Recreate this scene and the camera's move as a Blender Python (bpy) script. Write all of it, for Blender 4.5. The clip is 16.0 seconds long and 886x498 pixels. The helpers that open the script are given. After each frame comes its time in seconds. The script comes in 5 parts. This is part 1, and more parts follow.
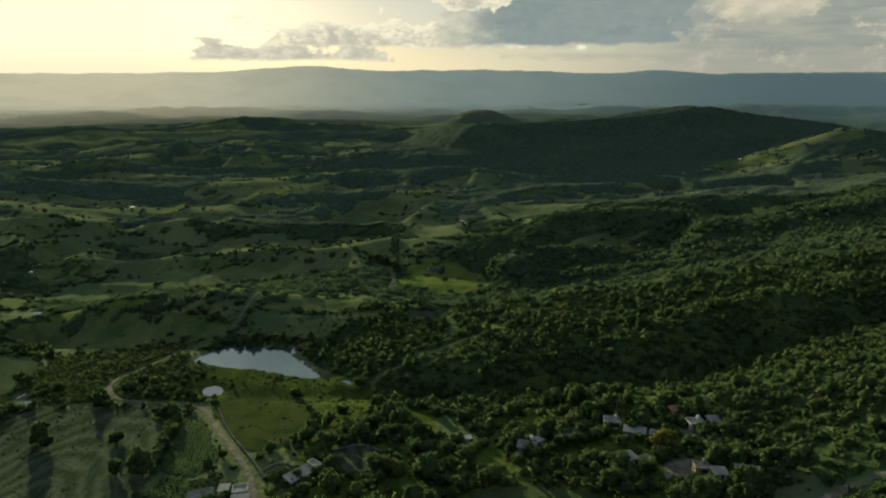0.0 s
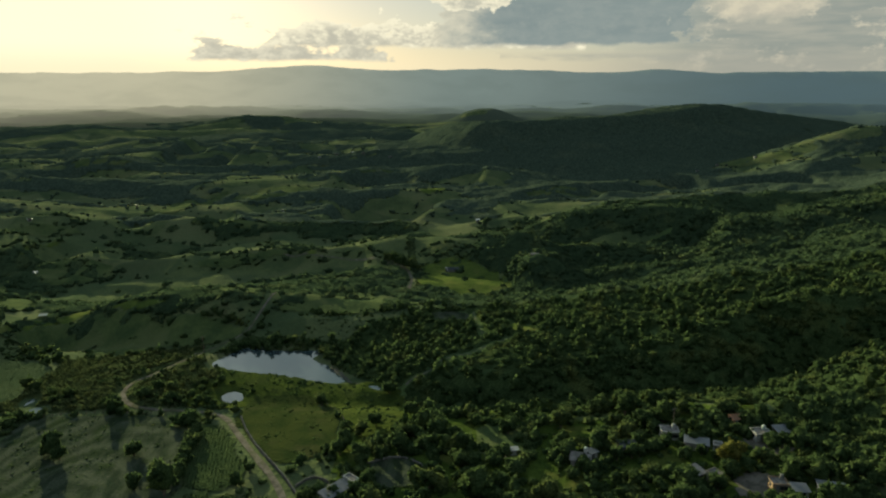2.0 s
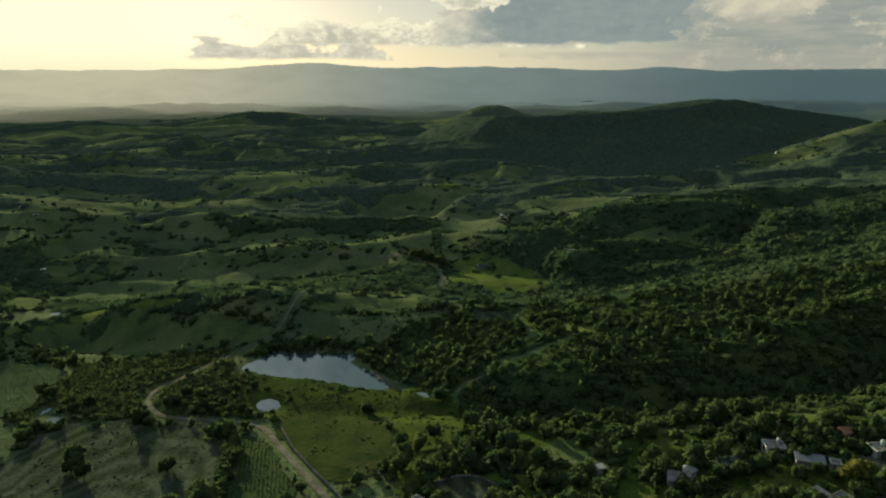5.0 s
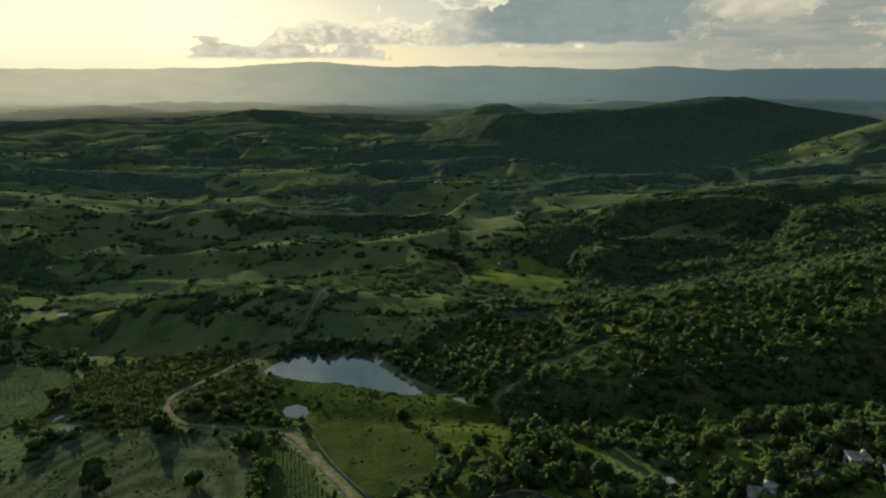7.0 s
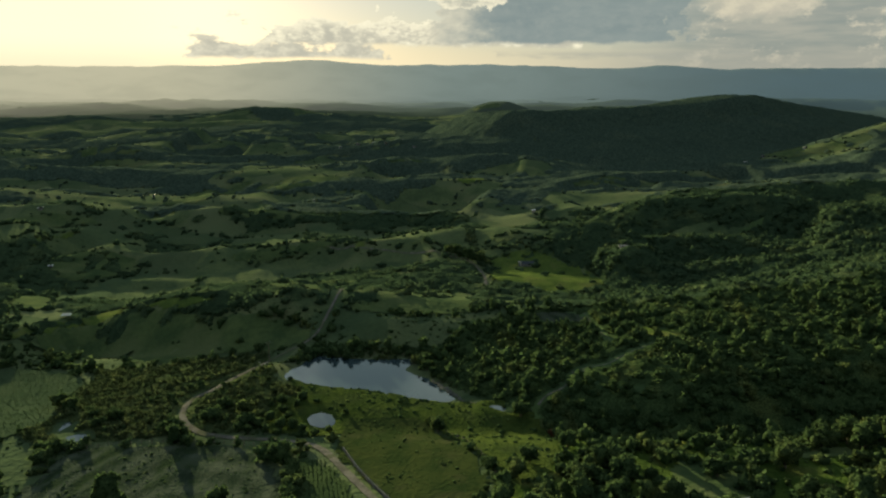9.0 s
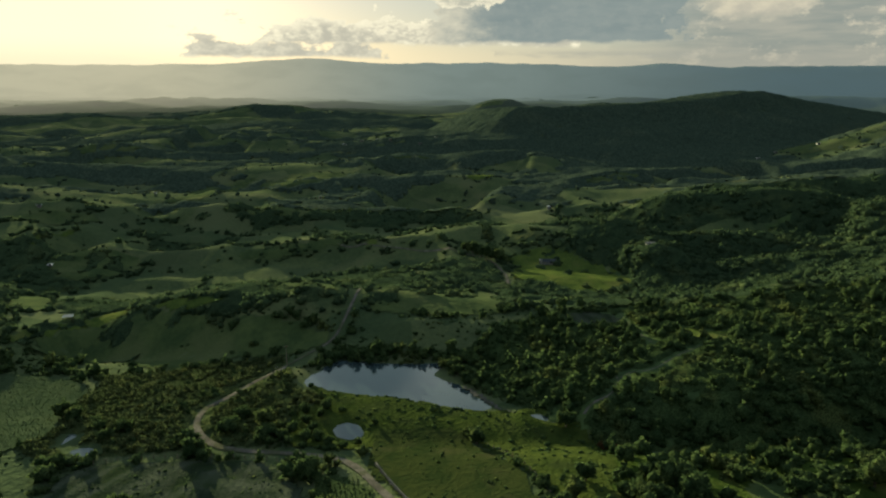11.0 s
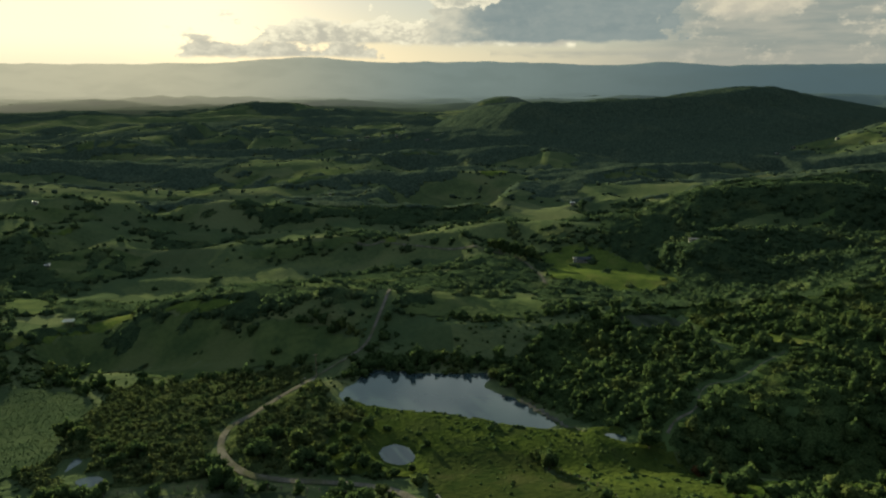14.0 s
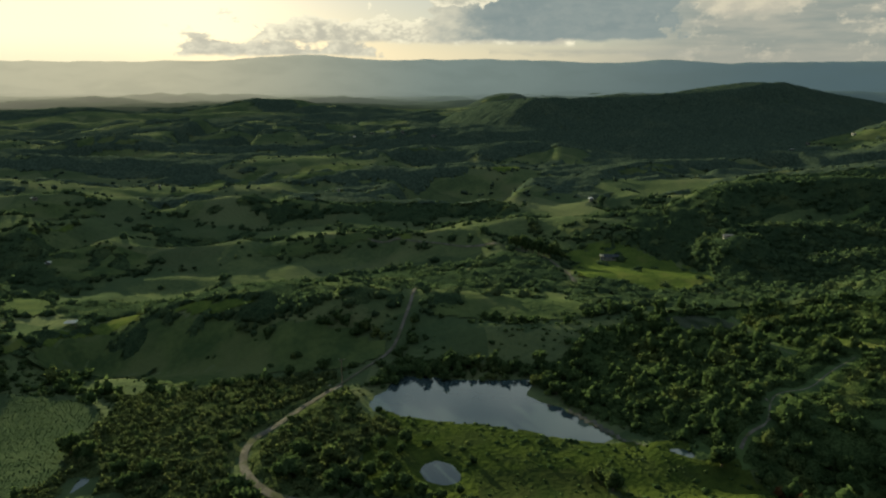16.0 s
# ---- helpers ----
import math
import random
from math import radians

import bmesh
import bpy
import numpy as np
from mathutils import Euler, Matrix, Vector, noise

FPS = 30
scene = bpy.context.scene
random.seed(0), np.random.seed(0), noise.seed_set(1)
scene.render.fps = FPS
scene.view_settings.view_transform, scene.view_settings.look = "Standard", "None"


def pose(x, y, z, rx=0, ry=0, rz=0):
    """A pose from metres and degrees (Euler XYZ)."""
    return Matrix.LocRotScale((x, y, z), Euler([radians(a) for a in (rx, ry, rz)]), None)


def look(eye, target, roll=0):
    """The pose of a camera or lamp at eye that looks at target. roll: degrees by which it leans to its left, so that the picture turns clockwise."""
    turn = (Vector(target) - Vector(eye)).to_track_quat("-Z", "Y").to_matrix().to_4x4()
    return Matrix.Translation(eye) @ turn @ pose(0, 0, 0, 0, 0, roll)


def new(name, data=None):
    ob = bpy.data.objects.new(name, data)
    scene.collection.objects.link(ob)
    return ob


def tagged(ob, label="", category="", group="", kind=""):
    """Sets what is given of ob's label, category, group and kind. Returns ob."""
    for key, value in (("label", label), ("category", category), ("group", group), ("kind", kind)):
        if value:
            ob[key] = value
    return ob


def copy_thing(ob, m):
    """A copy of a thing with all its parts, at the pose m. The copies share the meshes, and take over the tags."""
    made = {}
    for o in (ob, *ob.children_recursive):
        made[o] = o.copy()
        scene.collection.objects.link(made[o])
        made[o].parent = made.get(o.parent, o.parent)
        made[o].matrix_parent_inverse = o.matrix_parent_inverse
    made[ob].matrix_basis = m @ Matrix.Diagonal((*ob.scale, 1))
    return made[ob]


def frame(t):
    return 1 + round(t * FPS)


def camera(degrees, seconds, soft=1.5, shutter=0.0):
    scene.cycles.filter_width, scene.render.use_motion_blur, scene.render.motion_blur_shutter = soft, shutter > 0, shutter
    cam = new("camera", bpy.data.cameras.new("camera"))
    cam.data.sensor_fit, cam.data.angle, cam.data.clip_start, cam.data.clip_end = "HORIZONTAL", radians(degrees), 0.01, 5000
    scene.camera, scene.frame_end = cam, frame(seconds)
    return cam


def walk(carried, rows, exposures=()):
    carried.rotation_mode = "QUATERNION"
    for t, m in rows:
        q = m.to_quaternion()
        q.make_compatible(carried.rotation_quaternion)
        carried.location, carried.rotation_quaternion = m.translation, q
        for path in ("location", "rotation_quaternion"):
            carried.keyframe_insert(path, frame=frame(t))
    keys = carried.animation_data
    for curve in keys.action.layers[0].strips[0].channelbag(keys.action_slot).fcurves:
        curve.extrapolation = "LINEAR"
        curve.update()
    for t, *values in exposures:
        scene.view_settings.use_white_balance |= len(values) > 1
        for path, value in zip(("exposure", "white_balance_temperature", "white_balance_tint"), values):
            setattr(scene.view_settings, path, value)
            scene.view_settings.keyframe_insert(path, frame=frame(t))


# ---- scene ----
cam = camera(68.7, 16.0, soft=2.2)
METRES, EYE, TILT, LEAN, TURN = 160.0, 125.0, -14.3, 0.0, 0.0
ROWS = [
    (0.0, 0.0, 0.0, 0.0, 0.0, 0.0, -0.0),
    (0.5, -0.0208, 0.0238, -0.0013, 0.0, 0.0, 0.0),
    (1.0, -0.0415, 0.0476, -0.0031, -0.01, 0.01, 0.0),
    (1.5, -0.0622, 0.0715, -0.0048, -0.02, 0.01, 0.02),
    (2.0, -0.0829, 0.0953, -0.0065, -0.02, 0.01, 0.04),
    (2.5, -0.1037, 0.1189, -0.0084, -0.01, -0.01, 0.05),
    (3.0, -0.1246, 0.1422, -0.0104, -0.02, -0.02, 0.05),
    (3.5, -0.1462, 0.1653, -0.0122, -0.04, -0.04, 0.05),
    (4.0, -0.1675, 0.1886, -0.0139, -0.06, -0.08, 0.04),
    (6.5, -0.2732, 0.3005, -0.0236, -0.16, -0.1, 0.04),
    (7.0, -0.2942, 0.324, -0.0257, -0.19, -0.11, 0.03),
    (7.5, -0.3147, 0.3478, -0.0276, -0.23, -0.13, -0.04),
    (8.0, -0.3344, 0.3723, -0.029, -0.28, -0.13, -0.12),
    (8.5, -0.3527, 0.3969, -0.0307, -0.34, -0.14, -0.13),
    (9.0, -0.3708, 0.4221, -0.0323, -0.37, -0.15, -0.11),
    (11.5, -0.4576, 0.5517, -0.0402, -0.58, -0.23, 0.02),
    (12.0, -0.4748, 0.578, -0.0417, -0.63, -0.22, 0.06),
    (12.5, -0.4917, 0.604, -0.0432, -0.68, -0.22, 0.11),
    (13.0, -0.5082, 0.6302, -0.0446, -0.72, -0.22, 0.14),
    (13.5, -0.5263, 0.6582, -0.046, -0.79, -0.21, 0.16),
    (14.0, -0.5419, 0.682, -0.0474, -0.85, -0.22, 0.17),
    (14.5, -0.5589, 0.7082, -0.0489, -0.88, -0.23, 0.16),
    (15.0, -0.5755, 0.7343, -0.0499, -0.91, -0.27, 0.19),
    (15.5, -0.5924, 0.7606, -0.0513, -0.92, -0.31, 0.19),
    (16.0, -0.6096, 0.787, -0.0527, -0.94, -0.34, 0.17),
]
walk(cam, [(t, pose(0, 0, EYE, TILT, LEAN, TURN) @ pose(METRES * x, METRES * y, METRES * z, 90 + pitch, roll, yaw)) for t, x, y, z, yaw, pitch, roll in ROWS])

# ---- sky and sun ----
SUN_UP, SUN_LEFT = 8.5, 29.5
world = bpy.data.worlds.new("evening_sky")
scene.world = world
world.use_nodes = True
wn, wl = world.node_tree.nodes, world.node_tree.links
wn.clear()


def feed(socket, value, links):
    if isinstance(value, (int, float)):
        socket.default_value = value
    elif isinstance(value, tuple):
        socket.default_value = (*value, 1.0)[:len(socket.default_value)]
    else:
        links.new(value, socket)


def calc(op, a, b=0.0, c=0.0, tree=world.node_tree):
    n = tree.nodes.new("ShaderNodeMath")
    n.operation = op
    for i, v in enumerate((a, b, c)):
        feed(n.inputs[i], v, tree.links)
    return n.outputs[0]


def step_between(lo, hi, v, tree=world.node_tree):
    n = tree.nodes.new("ShaderNodeMapRange")
    n.interpolation_type = "SMOOTHSTEP"
    feed(n.inputs["Value"], v, tree.links)
    n.inputs["From Min"].default_value, n.inputs["From Max"].default_value = min(lo, hi), max(lo, hi)
    n.inputs["To Min"].default_value, n.inputs["To Max"].default_value = (0, 1) if lo < hi else (1, 0)
    return n.outputs["Result"]


def blend(k, a, b, tree=world.node_tree):
    n = tree.nodes.new("ShaderNodeMix")
    n.data_type = "RGBA"
    feed(n.inputs["Factor"], k, tree.links)
    feed(n.inputs[6], a, tree.links)
    feed(n.inputs[7], b, tree.links)
    return n.outputs[2]


def cloud_noise(vector, scale, detail=6.0, rough=0.55):
    n = wn.new("ShaderNodeTexNoise")
    n.inputs["Scale"].default_value, n.inputs["Detail"].default_value, n.inputs["Roughness"].default_value = scale, detail, rough
    wl.new(vector, n.inputs["Vector"])
    return calc("SUBTRACT", n.outputs["Fac"], 0.5)


def least(*v):
    out = v[0]
    for k in v[1:]:
        out = calc("MINIMUM", out, k)
    return out


sky = wn.new("ShaderNodeTexSky")
sky.sky_type, sky.sun_disc = "NISHITA", False
sky.sun_elevation, sky.sun_rotation = radians(SUN_UP), radians(-SUN_LEFT)
sky.altitude, sky.dust_density, sky.air_density = 1200, 2.5, 1.0
way = wn.new("ShaderNodeTexCoord").outputs["Generated"]
split = wn.new("ShaderNodeSeparateXYZ")
wl.new(way, split.inputs[0])
# bearing (to the right of north) and height above the horizon, in degrees
bear = calc("MULTIPLY", calc("ARCTAN2", split.outputs["X"], split.outputs["Y"]), 57.296)
rise = calc("MULTIPLY", calc("ARCSINE", split.outputs["Z"]), 57.296)
flat = wn.new("ShaderNodeCombineXYZ")
feed(flat.inputs[0], calc("MULTIPLY", bear, 0.6), wl)
feed(flat.inputs[1], rise, wl)
strip = wn.new("ShaderNodeCombineXYZ")
feed(strip.inputs[0], calc("MULTIPLY", bear, 0.16), wl)
feed(strip.inputs[1], rise, wl)

def heaps(dx, dy):
    """Billowing cloud relief, looked up a little way off where asked."""
    at = wn.new("ShaderNodeVectorMath")
    at.operation, at.inputs[1].default_value = "ADD", (dx, dy, 0)
    wl.new(flat.outputs[0], at.inputs[0])
    return calc("ADD", calc("MULTIPLY", cloud_noise(at.outputs[0], 0.42, 4), 3.4), calc("ADD", calc("MULTIPLY", cloud_noise(at.outputs[0], 1.4, 5, 0.58), 1.9), calc("MULTIPLY", cloud_noise(at.outputs[0], 4.6, 5, 0.6), 0.8)))


billow = heaps(0, 0)
facing = calc("SUBTRACT", billow, heaps(-0.4, 0.35))
streak = cloud_noise(strip.outputs[0], 1.3, 6)
base_wob = calc("MULTIPLY", billow, 0.22)


def over(colour, edge, base, depth, shade, light, rim, deep=0.6, soft=0.22, foot=0.4):
    """Lay a cloud over the sky: opaque where edge and base are above 0, bright where it is thin and where its heaps face the sun."""
    body = blend(step_between(-0.5, 0.9, facing), shade, light)
    body = blend(step_between(0.0, deep, depth), rim, body)
    k = calc("MULTIPLY", step_between(-0.04, soft, edge), step_between(0.0, foot, base))
    return blend(k, colour, body)


gain = wn.new("ShaderNodeVectorMath")
gain.operation, gain.inputs["Scale"].default_value = "SCALE", 0.085
wl.new(sky.outputs["Color"], gain.inputs[0])
colour = gain.outputs[0]
RIM = (0.90, 0.84, 0.62)
# the glare round the sun, spread by thin high haze
glare = step_between(27, 5, calc("SQRT", calc("ADD", calc("POWER", calc("ADD", bear, SUN_LEFT + 2), 2.0), calc("POWER", calc("SUBTRACT", rise, SUN_UP - 7), 2.0))))
colour = blend(calc("MULTIPLY", step_between(20, 9, rise), 0.55), colour, (0.52, 0.545, 0.46))
colour = blend(calc("MULTIPLY", glare, 0.95), colour, (0.95, 0.915, 0.66))
# pale veil towards the north-east
veil_k = calc("MULTIPLY", step_between(10, 24, bear), step_between(14, 7, rise))
veil = blend(step_between(-0.22, 0.24, streak), (0.245, 0.28, 0.255), (0.38, 0.38, 0.315))
veil = blend(calc("MULTIPLY", step_between(0.1, 0.8, billow), 0.85), veil, (0.66, 0.60, 0.45))
colour = blend(calc("MULTIPLY", veil_k, 0.92), colour, veil)
colour = blend(calc("MULTIPLY", step_between(3.4, 0.8, rise), 0.75), colour, blend(step_between(-8, 26, bear), (0.90, 0.80, 0.53), (0.36, 0.36, 0.30)))
# small low bank to the left
low_top = calc("SUBTRACT", calc("MULTIPLY_ADD", billow, 1.3, 3.5), rise)
low = least(low_top, calc("ADD", bear, calc("MULTIPLY_ADD", billow, 2.0, 20.5)), calc("SUBTRACT", calc("MULTIPLY", billow, 3.0), calc("ADD", bear, 5.0)))
colour = over(colour, low, calc("SUBTRACT", calc("ADD", rise, base_wob), 1.7), low_top, (0.50, 0.485, 0.385), (0.74, 0.70, 0.53), RIM, soft=0.7)
# long bank under the great cloud
bank_top = calc("SUBTRACT", calc("ADD", calc("MULTIPLY_ADD", bear, 0.03, 5.0), calc("MULTIPLY", billow, 1.5)), rise)
bank = least(bank_top, calc("ADD", bear, calc("MULTIPLY_ADD", billow, 4.0, 15.0)), calc("SUBTRACT", 12.0, bear))
colour = over(colour, bank, calc("SUBTRACT", calc("ADD", rise, base_wob), calc("MULTIPLY_ADD", bear, -0.012, 2.75)), bank_top, (0.50, 0.485, 0.385), (0.92, 0.86, 0.63), RIM, deep=0.9, soft=0.14)
# stripe below it
stripe = least(calc("SUBTRACT", 2.7, rise), calc("SUBTRACT", 25.0, bear), calc("SUBTRACT", bear, calc("MULTIPLY_ADD", billow, 3.0, 4.5)))
colour = over(colour, stripe, calc("SUBTRACT", calc("ADD", rise, base_wob), calc("MULTIPLY_ADD", streak, 1.6, 1.8)), stripe, (0.35, 0.36, 0.305), (0.40, 0.40, 0.335), (0.56, 0.52, 0.39), deep=0.4, soft=0.8, foot=0.8)
# pale sunlit mass behind the great cloud's right edge
mass = calc("ADD", calc("SUBTRACT", 1.0, calc("ADD", calc("POWER", calc("DIVIDE", calc("SUBTRACT", bear, 25.0), 4.6), 2.0), calc("POWER", calc("DIVIDE", calc("SUBTRACT", rise, 6.4), 2.2), 2.0))), calc("MULTIPLY", billow, 0.4))
colour = over(colour, mass, calc("SUBTRACT", rise, 3.2), mass, (0.50, 0.475, 0.375), (0.62, 0.575, 0.43), (0.74, 0.67, 0.48), soft=0.9, foot=1.0)
# the great grey cloud
great_in = calc("SUBTRACT", bear, calc("MULTIPLY_ADD", billow, -2.4, -0.6))
great = least(great_in, calc("SUBTRACT", calc("MULTIPLY_ADD", billow, 2.2, 20.2), bear), calc("SUBTRACT", 15.0, rise))
colour = over(colour, great, calc("SUBTRACT", calc("ADD", rise, base_wob), 2.95), great_in, blend(step_between(-0.2, 0.2, streak), (0.215, 0.268, 0.262), (0.25, 0.30, 0.285)), (0.27, 0.315, 0.295), (0.60, 0.58, 0.45), deep=5.5, soft=0.8)
# sunlit heaps at the great cloud's left shoulder
heap = calc("ADD", calc("SUBTRACT", 1.3, calc("ADD", calc("POWER", calc("DIVIDE", calc("SUBTRACT", bear, 2.4), 3.8), 2.0), calc("POWER", calc("DIVIDE", calc("SUBTRACT", rise, 7.9), 1.9), 2.0))), calc("MULTIPLY", billow, 0.75))
colour = over(colour, heap, calc("SUBTRACT", rise, 5.0), heap, (0.46, 0.46, 0.375), (0.90, 0.84, 0.62), RIM, deep=0.5, foot=0.8)
# broken sunlit cloud higher up in the north, thinning out overhead
north_k = calc("MULTIPLY", step_between(40, 24, rise), step_between(75, 40, calc("ABSOLUTE", bear)))
colour = blend(calc("MULTIPLY", step_between(10, 16, rise), 0.85), colour, blend(north_k, (0.20, 0.29, 0.36), (0.43, 0.61, 0.63)))
high_k = calc("MULTIPLY", step_between(-0.12, 0.12, cloud_noise(way, 4.5, 4)), step_between(9, 15, rise))
high_lit = blend(north_k, (0.42, 0.50, 0.53), (1.06, 1.24, 1.16))
colour = blend(calc("MULTIPLY", high_k, 0.92), colour, high_lit)
backing = wn.new("ShaderNodeBackground")
wl.new(colour, backing.inputs["Color"])
backing.inputs["Strength"].default_value = 0.475
sky_out = wn.new("ShaderNodeOutputWorld")
wl.new(backing.outputs["Background"], sky_out.inputs["Surface"])

sun = new("sun", bpy.data.lights.new("sun", "SUN"))
sun.data.energy, sun.data.angle, sun.data.color = 5.0, radians(0.6), (1.0, 0.90, 0.50)
sun.matrix_world = look((0, 0, 0), (math.sin(radians(SUN_LEFT)) * math.cos(radians(SUN_UP)), -math.cos(radians(SUN_LEFT)) * math.cos(radians(SUN_UP)), -math.sin(radians(SUN_UP))))
scene.view_settings.exposure = 1.2

# ---- lie of the land ----
# hills and hollows: x, y, height, half length, half width, turn of the long axis
NEAR_HILLS = [
    (0, 60, 9.6, 180, 90, 0), (60, 180, 3.5, 90, 45, 10), (130, 235, -3, 70, 30, 35),
    (240, 190, 42.4, 110, 80, 20), (110, 140, 1.1, 60, 40, 0), (-20, 195, 3.9, 60, 30, 0),
    (25, 275, 8.5, 55, 32, 15), (110, 325, 6.4, 70, 28, 20), (230, 345, 13.8, 90, 45, 15),
    (420, 420, 41.4, 150, 110, 10), (110, 478, 21, 90, 22, -2), (250, 462, 9, 80, 26, 5),
    (390, 560, -5.8, 130, 60, 5), (100, 600, 5.7, 110, 30, 5), (230, 610, 7.3, 100, 35, 5),
    (125, 250, -13, 60, 9, 10), (7, 236, -7, 50, 7, -4), (150, 278, 7, 45, 10, 14),
]
MIDDLE_HILLS = [
    (-60, 333, 8.8, 90, 18, 0), (-165, 342, 9.5, 55, 12, 8), (-160, 311, -3.5, 45, 11, 5), (-230, 320, -7.2, 60, 60, 0),
    (-200, 345, 2, 60, 20, 20), (-110, 366, 5.6, 50, 22, 0), (-90, 275, -0.7, 40, 25, -15),
    (-150, 250, 3.6, 60, 40, 0), (-145, 486, 5, 60, 12, 6), (-30, 440, 2.1, 40, 30, 0),
    (-250, 400, -0.9, 70, 35, 0), (-322, 520, 13, 26, 30, 20), (-255, 613, -4, 180, 40, 0),
    (-215, 438, -11, 75, 34, 8), (-300, 470, -8, 50, 40, 0), (-120, 470, -7, 45, 26, 10), (-235, 550, -12, 85, 34, 0),
    (-190, 592, 8, 70, 14, 5), (-390, 590, 8.8, 120, 25, 5), (-320, 700, -6, 260, 60, 0),
]
FAR_HILLS = [
    (60, 720, -7, 200, 60, 5), (-60, 860, 12.5, 110, 35, 0), (150, 780, 6, 100, 30, 5),
    (320, 850, -3.5, 140, 45, 5), (480, 900, 20.4, 160, 60, 10), (585, 930, 46, 90, 60, 10),
    (-460, 945, 5.6, 170, 40, 0), (-200, 1000, -4.9, 150, 90, 0), (0, 1060, 19.2, 90, 50, 0),
    (85, 1106, 3.7, 80, 40, 0),     (1150, 1850, 4, 300, 150, -20), (-350, 1200, 18.2, 200, 70, 5),
    (-130, 480, -5.1, 300, 150, 0), (0, 650, 1.3, 200, 90, 0),
    (700, 600, 62.5, 200, 150, 10),
]
DISTANT_HILLS = [
    (66, 2000, 29, 42, 40, 0), (150, 2010, 29, 50, 40, 0), (-1300, 2750, 10, 700, 150, 4), (-330, 2900, 8, 300, 120, 0), (420, 2700, 16, 260, 120, 0),
    (1500, 2700, 40, 500, 160, 0), (-500, 1750, 26, 110, 60, 0), (-900, 1600, 22, 300, 70, 8),
]

# long banks with a steep near side: reach of the front, then crest points x, y, height and the height at the foot
BANKS = [
    (76, [(-487, 1150, -10.8, -30.8), (-452, 1150, 5.3, -30.1), (-416, 1150, 17.5, -29.0), (-382, 1150, -0.3, -33.2), (-345, 1150, -22.0, -39.9)]),
    (95, [(-629, 960, -5.6, -28.3), (-594, 975, 2.2, -35.9), (-559, 988, 10.4, -37.7), (-512, 990, 12.7, -38.1), (-474, 985, 4.4, -38.7), (-435, 975, -7.2, -35.2)]),
    (42, [(-161, 870, -1.8, -11.9), (-136, 875, 7.6, -11.8), (-93, 875, 11.3, -10.7), (-46, 880, 9.3, -7.7)]),
    (41, [(304, 800, 2.2, -11.3), (349, 800, 8.8, -10.7), (388, 790, 14.0, -7.3), (426, 780, 19.2, -0.2)]),
    (32, [(36, 728, -7.7, -12.2), (61, 735, 0.2, -8.2), (110, 755, 5.2, -5.8), (159, 775, 5.5, -9.9), (215, 810, 3.3, -16.6), (291, 856, -0.8, -18.7)]),
    (66, [(-135, 745, -3.4, -27.0), (-99, 745, 0.9, -26.6), (-62, 748, 3.0, -24.4), (-19, 750, 2.7, -16.7), (13, 740, -0.6, -9.3)]),
    (22, [(-325, 600, -11.4, -16.9), (-307, 610, -7.5, -15.6), (-283, 625, -4.3, -15.4), (-255, 640, -2.5, -12.8)]),
    (25, [(-233, 585, -11.0, -20.6), (-218, 585, -5.2, -17.9), (-199, 585, -0.3, -14.7), (-173, 584, -3.0, -15.0), (-153, 580, -4.5, -14.9), (-138, 575, -5.8, -13.3)]),
    (25, [(-353, 515, -12.6, -20.1), (-339, 525, -5.6, -15.5), (-327, 530, -2.8, -15.2), (-310, 525, -7.3, -17.3), (-283, 510, -14.2, -20.4)]),
    (41, [(49, 560, -0.6, -9.0), (71, 540, 11.6, -4.2), (93, 530, 19.6, -2.6), (123, 520, 24.0, 0.5), (156, 510, 25.8, 2.5), (187, 500, 26.0, 3.8), (206, 490, 23.1, 9.4)]),
    (25, [(-211, 505, -16.7, -22.0), (-191, 500, -9.0, -18.2), (-162, 498, -4.4, -15.3), (-138, 500, -4.4, -15.2), (-120, 508, -8.5, -17.3)]),
    (23, [(28, 412, 3.0, -1.5), (38, 415, 9.5, -0.1), (52, 418, 11.4, -0.6), (70, 424, 11.9, -0.4)]),
    (31, [(-236, 372, -13.4, -22.2), (-206, 362, -2.0, -18.2), (-184, 356, 3.9, -13.9), (-164, 350, 7.1, -11.0), (-146, 342, 6.4, -7.8), (-131, 335, 2.3, -5.3)]),
    (13, [(-101, 323, 5.9, 0.6), (-90, 320, 7.9, 0.0), (-77, 316, 8.2, 0.4), (-64, 315, 8.0, 1.2), (-51, 314, 7.4, 2.3), (-41, 310, 6.3, 3.1)]),
]

# the flat-topped hill's brink, with its heights
BRINK = [(2, 1105, 20), (58, 1131, 57), (152, 1147, 57), (253, 1175, 61), (362, 1214, 65), (519, 1290, 81), (649, 1382, 62), (866, 1546, 38), (1080, 1704, 15)]


def lattice(ix, iy, seed):
    """Pseudo-random values 0..1 on whole-numbered places."""
    n = (ix * 374761393 + iy * 668265263 + seed * 974711) & 0x7FFFFFFF
    n = ((n ^ (n >> 13)) * 1274126177) & 0x7FFFFFFF
    return ((n ^ (n >> 16)) & 0xFFFF) / 65535.0


